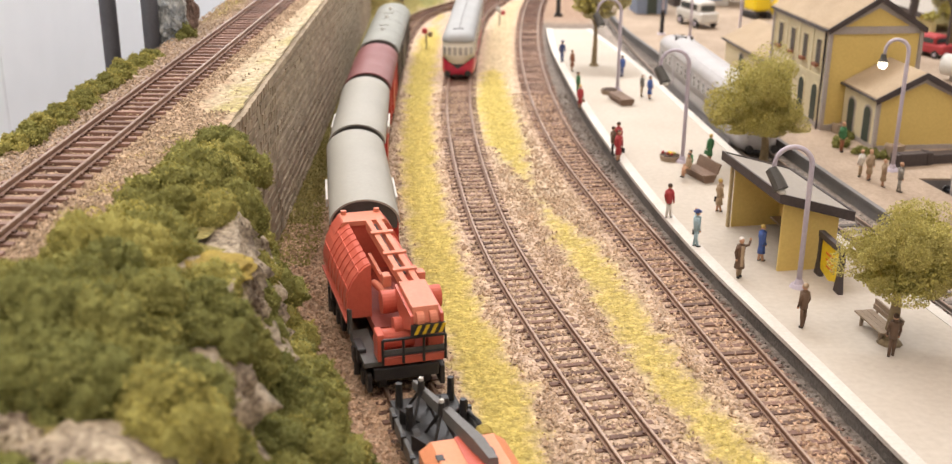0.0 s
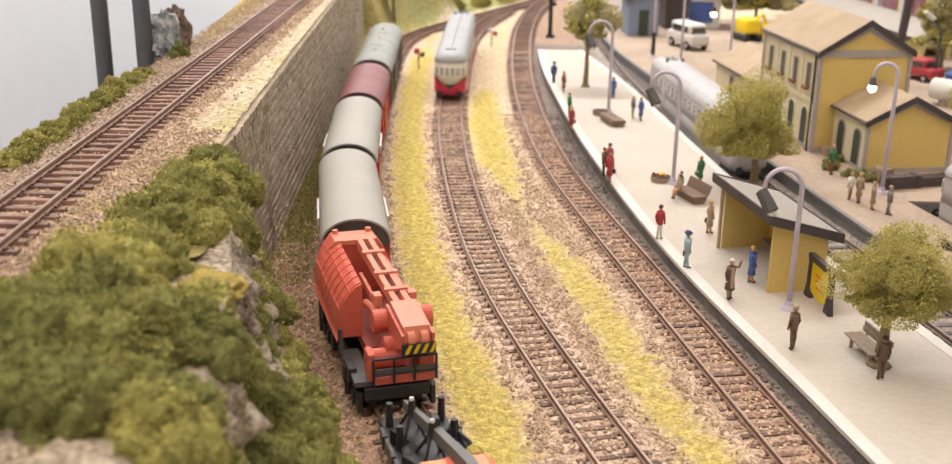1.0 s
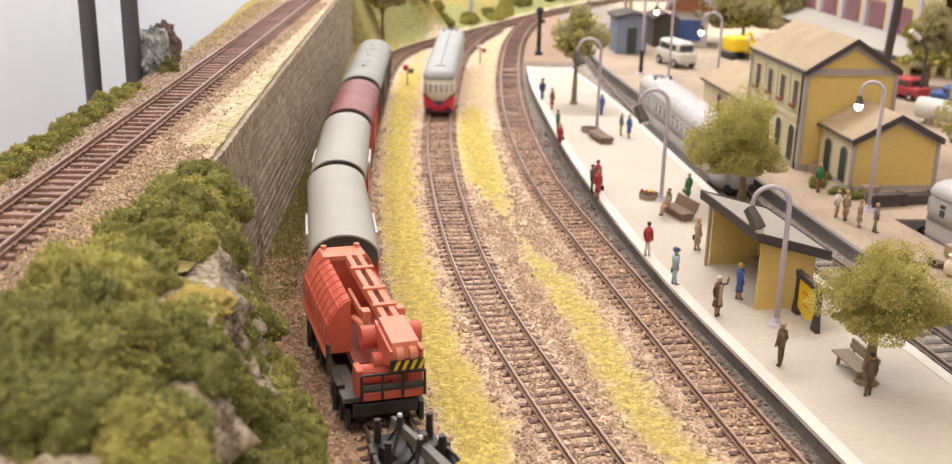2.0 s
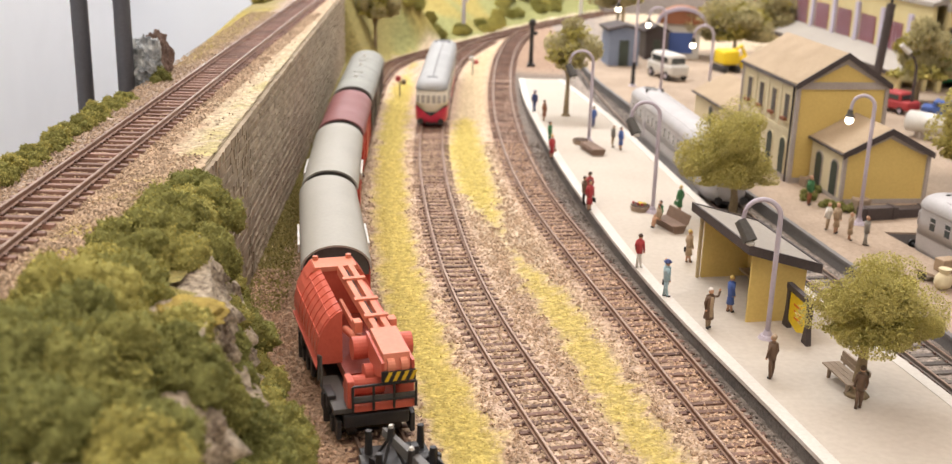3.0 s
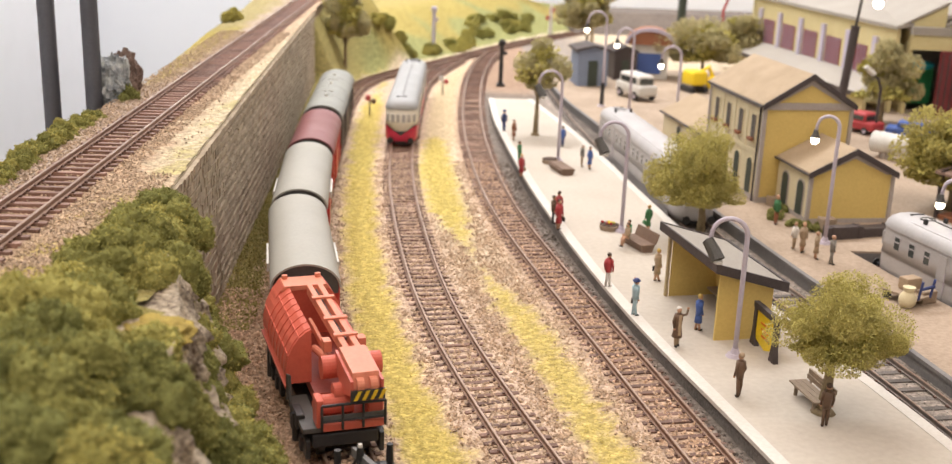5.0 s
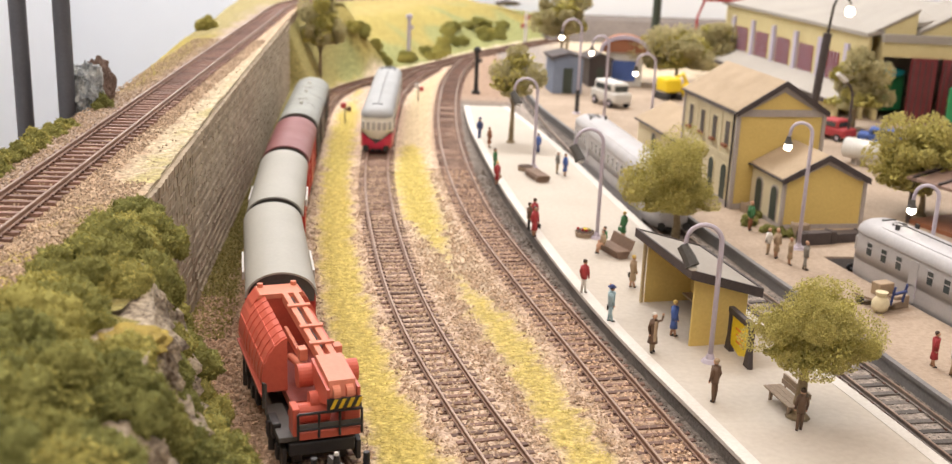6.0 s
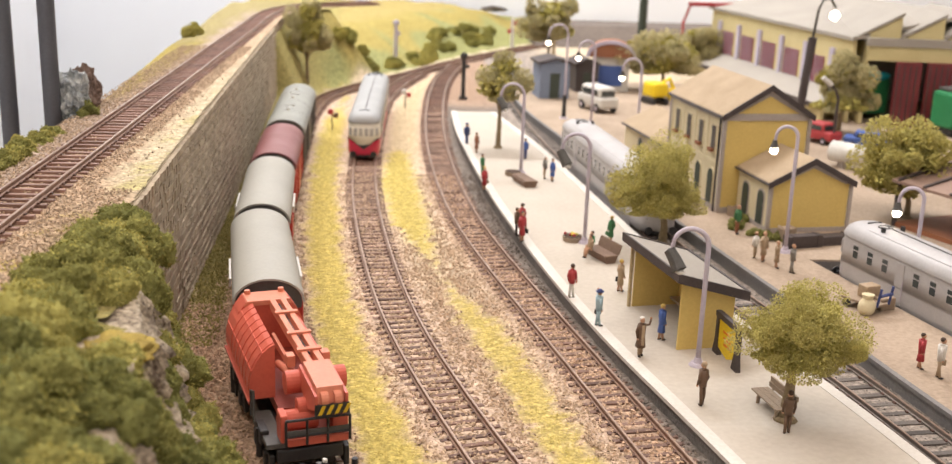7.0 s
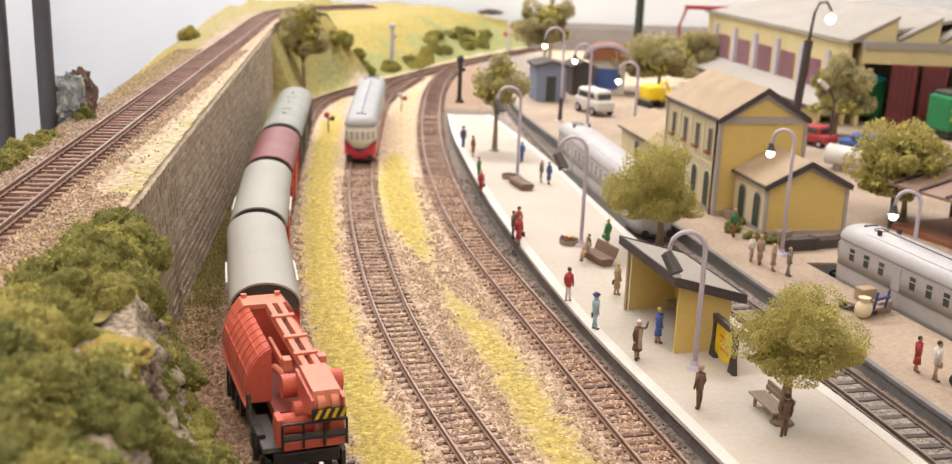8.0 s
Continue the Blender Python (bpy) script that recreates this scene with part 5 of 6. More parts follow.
def rock(x, y, z, r, seed, m, label):
    b = ball(B(), (0, 0, r[2] * 0.5), r, 5, 0, 0.28, seed)
    b.normal_update()
    for v in b.verts:
        q = Vector((v.co.x, v.co.y, v.co.z * 0.55)) * 0.3 + Vector((seed, seed, seed))
        v.co += v.normal * (2.4 * abs(noise.noise(q)) + 1.5 * abs(noise.noise(q * 2.1)) + 0.7 * noise.noise(q * 4.7) - 1.4)
    return solo("rock", b, m, x, y, z, seed * 40, label, "rock", smooth=False)


rock(-183, 660, 88, (10, 13, 17), 1.3, M_rockblue, "blue-grey crumpled rock at the layout edge")
rock(-181, 684, 88, (8, 9, 17), 2.1, mat("brown_rock", (0.3, 0.22, 0.18), (0.15, 0.1, 0.08), rough=0.9, bump=0.8), "brown rock at the layout edge")
bush(-174, 655, 88, (6, 7, 8), 401, 0)
PALE = "pale weathered rock outcrop among the bushes"
rock(-98, 207, 80, (20, 9, 8), 3.3, M_rock, PALE)
rock(-76, 203, 76, (12, 8, 9), 4.6, M_rock, PALE)
rock(-71, 262, 40, (6, 9, 34), 5.2, M_rock, PALE)
rock(-67, 246, 38, (5, 8, 32), 5.9, M_rock, PALE)
rock(-70, 284, 20, (7, 9, 30), 6.7, M_rock, PALE)
rock(-73, 303, 54, (9, 11, 22), 7.4, M_rock, PALE)
rock(-66, 346, 12, (7, 7, 18), 8.8, M_rock, PALE)
rock(-84, 352, 50, (9, 10, 26), 9.9, M_rock, PALE)
ledge = ball(B(), (0, 0, 0), (10, 10, 3.2), 5, 0, 0.3, 2.0)
solo("turf_ledge", ledge, mat("ledge_turf", (0.46, 0.35, 0.09), (0.26, 0.2, 0.07), rough=0.95, fine=1.5, coarse=6, mix=0.8, bump=1.0, spec=0.05), -75, 302, 87, 0, "yellow turf on a rock ledge", "turf", kind="stuff", smooth=True)


# ---- platform furniture ----
def bench(x, y, rz, label="brown wooden platform bench with a backrest"):
    t = thing("bench", x, y, 9, rz, label, "bench", "platform benches")
    for s in (-1, 1):
        part("leg", prism(B(), [(-3.4, 0), (-2.2, 0), (-1.8, 4), (2.0, 4), (2.6, 0), (3.8, 0), (3.8, 5), (5.6, 10.4), (4.9, 10.6), (3.2, 5), (-3.4, 5)], "x", s * 8 - 0.5, s * 8 + 0.5), M_wood, t)
    for k in range(3):
        part("seat_plank", bx(B(), -11.5, 11.5, -4.6 + 2.7 * k, -2.05 + 2.7 * k, 5.0, 5.7), M_wood, t)
    for k in range(2):
        part("back_plank", bx(B(), -11.5, 11.5, 3.7 + 0.5 * k, 4.5 + 0.5 * k, 6.2 + 2.3 * k, 8.35 + 2.3 * k), M_wood, t)
    return t


bench(165.5, 429, -81)
b2 = thing("lounger_bench", 131, 645, 9, -70, "brown wooden bench with sloping sides", "bench")
part("seat", bx(B(), -12, 12, -4, 4, 4, 5.2, bev=0.3), M_benchdark, b2)
part("trough", prism(B(), [(-5, 5), (5, 5), (3, 0), (-3, 0)], "x", -11, 11), M_benchdark, b2)
part("backrest", prism(B(), [(4, 5), (5, 5), (7, 11), (6, 11)], "x", -12, 12), M_benchdark, b2)
b3 = thing("lounger_bench", 106, 838, 9, -75, "brown wooden bench with sloping sides", "bench")
part("seat", bx(B(), -14, 14, -5, 5, 4, 5.2, bev=0.3), M_benchdark, b3)
part("trough", prism(B(), [(-6, 4), (6, 4), (4, 0), (-4, 0)], "x", -13, 13), M_benchdark, b3)


def planter(x, y, r, label, flowers):
    t = thing("planter", x, y, 9, 0, label, "planter")
    part("tub", cone(B(), 0, 0, 0, 3.2, r * 0.9, r, 20), M_wood, t)
    part("soil", cone(B(), 0, 0, 3.2, 3.6, r * 0.92, r * 0.9, 20), M_soil, t)
    rng = random.Random(int(x))
    for k in range(9 if flowers else 0):
        a, d = rng.uniform(0, 6.28), rng.uniform(0, r * 0.75)
        part("flower", ball(B(), (d * math.cos(a), d * math.sin(a), 4.4), 1.1, 1, 0, 0.3, k), (M_yellowplastic, SMALL["red"], M_foliage[2])[k % 3], t)


planter(119, 683, 6.5, "round wooden planter with yellow and red flowers", True)
planter(100, 866, 6.5, "round wooden planter filled with earth", False)


# ---- painted figurines, each one plain shape ----
def figurine(x, y, z, h, rz, coat, legs, hair="hair", skirt=False, bag=None, arm=0, lean=0, hat=None, front=None, sit=False):
    s = h / 20.0
    b = B()
    mats = [SMALL[coat], SMALL[legs], SMALL["skin"], SMALL[hair], SMALL["black"], SMALL[bag or "black"], SMALL[hat or "black"], SMALL[front or "tan"]]
    if hat:
        tube(b, [(0, 0.1 * s, 19.0 * s), (0, 0.1 * s, 19.35 * s)], 2.2 * s, 14, 6)
        ball(b, (0, 0.1 * s, 19.5 * s), (1.4 * s, 1.5 * s, 1.1 * s), 2, 6)
    if front:
        tube(b, [(0, 0.3 * s, 4.8 * s), (0, 0.2 * s, 8 * s), (0, 0.2 * s, 11 * s)], 2.5 * s, 12, 0, 1.7 * s)
        bx(b, -0.75 * s, 0.75 * s, -2.25 * s, -1.2 * s, 6.0 * s, 16.2 * s, 7, bev=0.3 * s)
    if skirt:
        cone(b, 0, 0, 4.5 * s, 11 * s, 2.1 * s, 1.4 * s, 10, 0)
    for k in (-1, 1):
        reach = -4.4 if sit else 0.7 * k
        knee = (k * 0.9 * s, -4.2 * s, 9.2 * s) if sit else (k * 0.8 * s, 0.2 * s, 5 * s)
        low = 3.6 if sit else 0.6
        tube(b, [(k * 0.9 * s, reach * s, low * s), knee, (k * 0.7 * s, 0, 10 * s)], 0.65 * s, 7, 2 if skirt else 1, 0.95 * s)
        ball(b, (k * 0.95 * s, (reach - 0.5) * s, (low - 0.1) * s), (0.75 * s, 1.4 * s, 0.55 * s), 1, 4)
        if arm and k == 1:
            tube(b, [(1.9 * s, 0, 15.6 * s), (3.6 * s, -0.4 * s, 15.8 * s), (4.2 * s, -0.6 * s, 18.4 * s)], 0.65 * s, 7, 0, 0.5 * s)
            ball(b, (4.2 * s, -0.6 * s, 19 * s), 0.7 * s, 1, 2)
        else:
            tube(b, [(k * 1.9 * s, 0, 15.6 * s), (k * 2.5 * s, 0.3 * s, 12.6 * s), (k * 2.3 * s, -0.8 * s, 9.6 * s)], 0.7 * s, 7, 0, 0.5 * s)
            ball(b, (k * 2.3 * s, -0.9 * s, 9.1 * s), 0.6 * s, 1, 2)
    tube(b, [(0, 0, 8.6 * s), (0, 0, 11 * s), (0, 0.1 * s, 13.5 * s), (0, 0.1 * s, 16.2 * s)], 1.65 * s, 10, 0, 2.1 * s)
    cone(b, 0, 0.1 * s, 16.0 * s, 17.3 * s, 1.5 * s, 0.6 * s, 10, 0)
    ball(b, (0, -0.1 * s, 18.3 * s), (1.2 * s, 1.3 * s, 1.5 * s), 2, 2)
    ball(b, (0, 0.25 * s, 18.9 * s), (1.3 * s, 1.3 * s, 1.25 * s), 2, 3)
    if bag:
        bx(b, 2.2 * s, 3.3 * s, -2.4 * s, 1.2 * s, 5.6 * s, 8.6 * s, 5, bev=0.3 * s)
    if lean:
        b.transform(Matrix.Rotation(radians(lean), 4, "X"))
    words = {"red": "red", "navy": "navy blue", "blue": "blue", "sky": "pale blue", "green": "green", "brown": "brown", "black": "black", "tan": "tan", "white": "white", "grey": "grey", "rust": "rust"}[coat]
    return solo("figurine", b, mats, x, y, z, rz, "small painted figurine in a %s %s %s" % (words, "dress" if skirt else "coat", "sitting on a platform bench" if sit else "standing on the platform"), "figurine", "platform figurines", smooth=True)


for row in ((71, 987, 19, 0, "navy", "navy", "black", False, None, 0, 0, "navy"), (77, 949, 18, 40, "rust", "tan", "hair", True), (75, 861, 18, 60, "green", "green", "hair"), (73, 815, 18, 20, "red", "tan", "blond", True, "tan"),
            (117, 928, 18, 180, "blue", "navy", "hair"), (129, 848, 18, 30, "blue", "navy", "hair", True), (124, 856, 18, 50, "grey", "tan", "white"),
            (84, 692, 19, 70, "brown", "black", "hair"), (86, 679, 20, 20, "red", "red", "hair", True, "black"), (88, 700, 20, 200, "red", "red", "hair", True), (143, 679, 18, 200, "green", "green", "blond", True, "green"),
            (101, 572, 19.5, 150, "red", "white", "hair"), (108, 529, 19.5, 100, "sky", "sky", "black", False, "black", 1, 0, "navy"), (130, 583, 19, 120, "tan", "brown", "blond", True, "black"),
            (121, 489, 20, 15, "brown", "tan", "white", False, None, 1, 0, None, "tan"), (136, 510, 19, 110, "blue", "skin", "blond", True), (136, 434, 20, 205, "brown", "brown", "tan", False, None, 0, 2), (164, 407, 19, 170, "brown", "brown", "hair"),
            (252, 475, 18, 60, "red", "skin", "hair", True), (256, 464, 20, 60, "white", "tan", "hair", False, "tan"), (139, 573, 16, 90, "green", "green", "hair"), (233, 704, 20, 20, "green", "rust", "skin"),
            (231, 643, 19, 10, "tan", "tan", "skin", True), (235, 630, 17, 60, "tan", "tan", "skin", True), (241, 620, 18, 90, "grey", "grey", "skin"), (228, 650, 17, 200, "white", "tan", "skin"), (152, 524, 14, 90, "green", "black", "hair")):
    x, y, h, rz, *rest = row
    figurine(x, y, 9.05, h, rz, *rest)
figurine(125, 648, 8.6, 17, -60, "green", "skin", "hair", sit=True)
figurine(123, 641, 8.6, 17, -60, "tan", "skin", "hair", sit=True)

# ---- far yard ----
def depot():
    t = thing("engine_depot", 436, 1509, 9, 0, "long cream-yellow engine depot with grey roofs", "building")
    ang = math.degrees(math.atan2(46, 369))
    wing = bpy.data.objects.new("workshop_wing", None)
    scene.collection.objects.link(wing)
    wing.parent = t
    wing.matrix_basis = pose(0, 0, 0, 0, 0, ang)
    n = 370
    part("wall", bx(B(), 0, 4, -n, 0, 0, 86), M_depot, wing)
    part("end_wall", bx(B(), 4, 260, -4, 0, 0, 86), M_depot, wing)
    part("lean_to_wall", bx(B(), -26, -22, -n + 4, -4, 0, 15), M_depot, wing)
    part("lean_to_roof", prism(B(), [(-31, 16), (0, 29), (0, 32), (-31, 18.5)], "y", -n, 4), M_depotgrey, wing)
    part("lean_to_fascia", bx(B(), -32, -31, -n, 4, 14, 19), M_darktrim, wing)
    part("roof", prism(B(), [(-4, 86), (130, 112), (264, 86), (264, 90), (130, 116), (-4, 90)], "y", -n - 4, 6), M_depotgrey, wing)
    for k in range(6):
        y = -30 - 60 * k
        w = part("window", bx(B(), -0.6, 1.0, y - 44, y - 8, 32, 62), M_darkred, wing)
        for j in range(5):
            part("glazing_bar", bx(B(), -1.1, -0.5, y - 40 + 7 * j, y - 39 + 7 * j, 32, 62), M_lilac, w)
        part("pier", bx(B(), -3.0, 0.6, y - 5, y + 3, 30, 74), M_lilac, wing)
    hall2 = bpy.data.objects.new("engine_hall", None)
    scene.collection.objects.link(hall2)
    hall2.parent = t
    hall2.matrix_basis = pose((494 - 436) * K, (1132 - 1509) * K, 0, 0, 0, -6)
    part("fascia_wall", bx(B(), 0, 420, 0, 5, 67, 86), M_depot, hall2)
    part("fascia_band", bx(B(), -1, 421, -2, 6, 82, 90), M_depotgrey, hall2)
    part("back_wall", bx(B(), 0, 420, 180, 184, 0, 90), M_depotgrey, hall2)
    part("side_wall", bx(B(), 0, 4, 5, 180, 0, 86), M_depot, hall2)
    part("hall_roof", bx(B(), -2, 422, 6, 184, 86, 90), M_depotgrey, hall2)
    for k in range(7):
        x = -6 + 44 * k
        part("sawtooth", prism(B(), [(x, 90), (x + 40, 90), (x + 40, 112)], "y", 8, 180), M_depot, hall2)
        part("sawtooth_roof", prism(B(), [(x - 3, 90), (x + 41, 113.5), (x + 41, 116.5), (x - 3, 92.5)], "y", 6, 182), M_depotgrey, hall2)
    for x in (30, 62, 118, 176, 234, 292):
        d = part("door_leaf", bx(B(), x, x + 26, -4, 0, 0, 67), M_darkred, hall2)
        for j in range(4):
            part("door_slat", bx(B(), x + 2 + 6 * j, x + 3.2 + 6 * j, -4.8, -4, 3, 64), M_darktrim, d)
    return t


depot()
lo = thing("green_locomotive", 640, 1105, 9, -72, "green locomotive with yellow bands in the depot", "locomotive")
part("body", bx(B(), -16, 16, -90, 90, 8, 44, bev=3), M_locogreen, lo)
for z in (20, 29):
    part("band", bx(B(), -16.5, 16.5, -88, 88, z, z + 3.5), M_yellowplastic, lo)
part("roof", bx(B(), -13, 13, -86, 86, 44, 48, bev=1.2), M_darkgrey, lo)
part("underframe", bx(B(), -14, 14, -88, 88, 2, 8), M_black, lo)
tq = thing("turquoise_railcar", 520, 1190, 9, 0, "turquoise vehicle front inside the depot", "railcar")
part("body", bx(B(), -16, 16, -30, 30, 6, 46, bev=4), M_locogreen, tq)
part("cab_front", ball(B(), (0, -31, 48), (14, 5, 5), 2), SMALL["turquoise"], tq)


def road_vehicle(name, x, y, z, rz, L, W, H, paint, label, cabin=0.55):
    t = thing(name, x, y, z, rz, label, "vehicle")
    part("body", bx(B(), -W / 2, W / 2, -L / 2, L / 2, H * 0.2, H * 0.62, bev=H * 0.1), paint, t)
    part("cabin", bx(B(), -W * 0.45, W * 0.45, -L * cabin / 2, L * cabin / 2, H * 0.55, H, bev=H * 0.12), paint, t)
    for s in (-1, 1):
        part("side_window", bx(B(), s * W * 0.45 - 0.2, s * W * 0.45 + 0.2, -L * cabin * 0.38, L * cabin * 0.38, H * 0.66, H * 0.88), M_glass, t)
        part("windscreen", bx(B(), -W * 0.36, W * 0.36, s * L * cabin / 2 - 0.2, s * L * cabin / 2 + 0.2, H * 0.66, H * 0.88), M_glass, t)
        for yy in (-L * 0.3, L * 0.3):
            w = part("wheel", tube(B(), [(s * W * 0.42, yy, H * 0.18), (s * W * 0.52, yy, H * 0.18)], H * 0.19, 14), M_black, t)
            part("hub", tube(B(), [(s * W * 0.5, yy, H * 0.18), (s * W * 0.535, yy, H * 0.18)], H * 0.09, 10), M_lampmetal, w)
    return t


road_vehicle("white_van", 225, 1185, 9, 20, 52, 22, 27, M_white, "white delivery van parked in the yard", 0.8)
road_vehicle("red_truck", 412, 1030, 9, 30, 40, 19, 20, SMALL["red"], "red vehicle parked in the yard")
road_vehicle("blue_car", 452, 1010, 9, 60, 44, 19, 15, SMALL["blue"], "small blue car parked in the yard")
tk = thing("storage_tank", 398, 905, 9, 0, "pale grey horizontal storage tank", "tank")
part("vessel", tube(B(), [(-14, 22, 13), (18, -14, 13)], 9, 20), M_white, tk, smooth=True)
part("vessel_end", ball(B(), (18, -14, 13), 8.8, 3), M_white, tk, smooth=True)
for k in (0, 1):
    part("cradle", bx(B(), -10 + 20 * k, -4 + 20 * k, 8 - 24 * k, 18 - 24 * k, 0, 7), M_greystone, tk)
hv = thing("yellow_excavator", 300, 1239, 9, 20, "bright yellow toy excavator in the yard", "excavator")
part("body", bx(B(), -10, 10, -12, 12, 8, 24, bev=3), M_yellowplastic, hv)
part("bucket", ball(B(), (20, -6, 10), (8, 7, 9), 2, 0, 0.3, 3), M_yellowplastic, hv)
part("arm", tube(B(), [(4, 0, 20), (16, -3, 28), (22, -5, 14)], 2.4, 8), M_yellowplastic, hv)
for s in (-1, 1):
    part("crawler", bx(B(), s * 8 - 3, s * 8 + 3, -14, 14, 0, 7, bev=2), M_black, hv)


def shed(name, x, y, rz, w, d, h, wall_m, roof_m, label, rise=10):
    t = thing(name, x, y, 9, rz, label, "building")
    part("wall", bx(B(), -w / 2, w / 2, -d / 2, d / 2, 0, h), wall_m, t)
    for s in (-1, 1):
        part("roof", prism(B(), [(0, h + rise), (s * (w / 2 + 3), h - 1), (s * (w / 2 + 3), h + 1.4), (0, h + rise + 2.4)], "y", -d / 2 - 3, d / 2 + 3), roof_m, t)
        part("gable", prism(B(), [(-w / 2, h), (w / 2, h), (0, h + rise)], "y", s * d / 2 - 0.8, s * d / 2 + 0.8), wall_m, t)
    part("door", bx(B(), -w * 0.16, w * 0.16, -d / 2 - 0.6, -d / 2, 0, h * 0.72), M_greenwood, t)
    return t


M_bluepaint = mat("faded_blue", (0.22, 0.27, 0.36), (0.17, 0.2, 0.28), rough=0.7)
shed("blue_shed", 186, 1275, 5, 34, 40, 40, M_bluepaint, M_darktrim, "faded blue shed with a dark roof", 4)
shed("brown_shed", 232, 1330, 5, 26, 40, 32, M_darktrim, M_darktrim, "dark brown shed behind the lamps", 6)
ks = thing("kiosk", 268, 1345, 9, -10, "white kiosk with a red arched roof", "kiosk")
part("wall", bx(B(), -22, 22, -20, 20, 0, 40), M_white, ks)
part("shutter", bx(B(), -14, 14, -21, -20, 6, 30), SMALL["blue"], ks)
part("arched_roof", prism(B(), arc(0, 40, 28, 18, 180, 0, 14), "y", -24, 22), SMALL["rust"], ks)
part("arch_rim", prism(B(), arc(0, 40, 30, 20, 180, 0, 14) + arc(0, 40, 26, 16, 0, 180, 14), "y", -26, -24), M_lilac, ks)
ch = thing("chimney", 352, 1560, 9, 0, "tall dark factory chimney", "chimney")
part("shaft", cone(B(), 0, 0, 0, 190, 6.5, 5.0, 16), M_greenwood, ch)
part("base", bx(B(), -10, 10, -10, 10, 0, 14), M_darktrim, ch)
rs = thing("goods_shed", 402, 690, 0, 22, "open shed with a brown ribbed roof", "shed")
for s in (0, 1):
    part("roof_panel", prism(B(), [(-34, 40), (34, 52), (34, 54), (-34, 42)], "y", -60 + 60 * s, -1 + 60 * s), mat("brown_ribbed_roof", (0.30, 0.205, 0.16), (0.23, 0.155, 0.12), rough=0.7, bump=0.2), rs)
for k in range(6):
    part("roof_rib", prism(B(), [(-34, 42), (34, 54), (34, 55.4), (-34, 43.4)], "y", -58 + 22 * k, -56 + 22 * k), M_darktrim, rs)
for x, yy in ((-30, -56), (-30, 56), (30, -56), (30, 56), (-30, 0)):
    part("post", bx(B(), x - 1.2, x + 1.2, yy - 1.2, yy + 1.2, 0, 41), M_darktrim, rs)
part("loading_deck", bx(B(), -30, 34, -56, 56, 0, 12), SMALL["rust"], rs)

yl = thing("yard_light", 420, 1015, 9, 0, "dark street light with a white tilted head", "lamp")
part("post", tube(B(), [(0, 0, 0), (0, 0, 44), (-3, 0, 52), (-9, 0, 58)], 1.5, 8, r1=1.0), M_darktrim, yl)
part("light_head", tube(B(), [(-8, 0, 57), (-17, 0, 64)], 2.6, 10, r1=2.2), M_white, yl)
part("foot", cone(B(), 0, 0, 0, 3, 3, 2, 10), M_darktrim, yl)
gn = thing("red_gantry", 470, 1500, 9, 0, "red and white gantry behind the depot", "gantry")
part("beam", bx(B(), -70, 2, -4, 4, 90, 95, bev=0.6), SMALL["red"], gn)
for x in (-68, 0):
    part("leg", tube(B(), [(x, 0, 91), (x - 8, 0, 68), (x - 8, 0, 0)], 1.8, 8), SMALL["red"], gn)

# clutter round the annex
for i, (x, y, w, d, h, m) in enumerate(((268, 676, 26, 7, 8, M_darktrim), (290, 684, 30, 9, 6, M_darktrim), (262, 690, 10, 8, 9, M_wood), (246, 752, 8, 8, 6, M_wood))):
    c = thing("crate", x, y, 9 if y > 650 else 9, 14, "dark wooden crate beside the station annex", "crate", "station crates")
    part("box", bx(B(), -w / 2, w / 2, -d / 2, d / 2, 0, h, bev=0.4), m, c)
    for s in (-1, 1):
        part("batten", bx(B(), s * w * 0.36 - 0.6, s * w * 0.36 + 0.6, -d / 2 - 0.5, d / 2 + 0.5, 0, h + 0.5), m, c)
for i, (x, y) in enumerate(((240, 726), (236, 716), (244, 700), (250, 692), (258, 690), (247, 738))):
    bush(x, y, 8.5, (5, 5, 5), 500 + i, 0, "small dark shrub beside the station")

ct = thing("luggage_cart", 261, 560, 9, 30, "wooden luggage cart loaded with sacks and cases", "cart")
part("bed", bx(B(), -7, 7, -11, 11, 4, 5.2), M_wood, ct)
for s in (-1, 1):
    part("handle", tube(B(), [(s * 5, -11, 4.6), (s * 5, -12.5, 15)], 0.7, 8), SMALL["navy"], ct)
    for yy in (-7, 7):
        part("wheel", tube(B(), [(s * 6.4, yy, 2.5), (s * 7.6, yy, 2.5)], 2.5, 14), M_black, ct)
part("crossbar", tube(B(), [(-5, -12.5, 11), (5, -12.5, 11)], 0.9, 8), SMALL["navy"], ct)
sk = thing("sack", 257, 549, 9, 10, "plump yellow sack standing by the cart", "sack")
part("bag", ball(B(), (0, 0, 4.6), (5, 4.2, 5.2), 3, 0, 0.1, 3), M_paleyellow, sk, smooth=True)
part("neck", cone(B(), 0, 0, 9, 11.5, 2.6, 3.4, 12), M_paleyellow, sk)
cs = solo("suitcase", bx(B(), -5, 5, -3.5, 3.5, 0, 7, bev=0.6), SMALL["tan"], 264, 564, 14.2, 20, "tan suitcase on the luggage cart", "suitcase")
cs2 = solo("suitcase", bx(B(), -5, 5, -3, 3, 0, 7, bev=0.6), M_wood, 271, 558, 9.05, 20, "brown suitcase standing on the platform", "suitcase")
mt = thing("motorcycle", 268, 455, 9, 60, "dark small motorcycle parked on the platform", "motorcycle")
for yy in (-6, 6):
    part("wheel", tube(B(), [(-0.7, yy, 3), (0.7, yy, 3)], 3, 16), M_black, mt)
part("body", bx(B(), -1.6, 1.6, -6, 5, 3, 7.5, bev=0.7), M_darkgrey, mt)


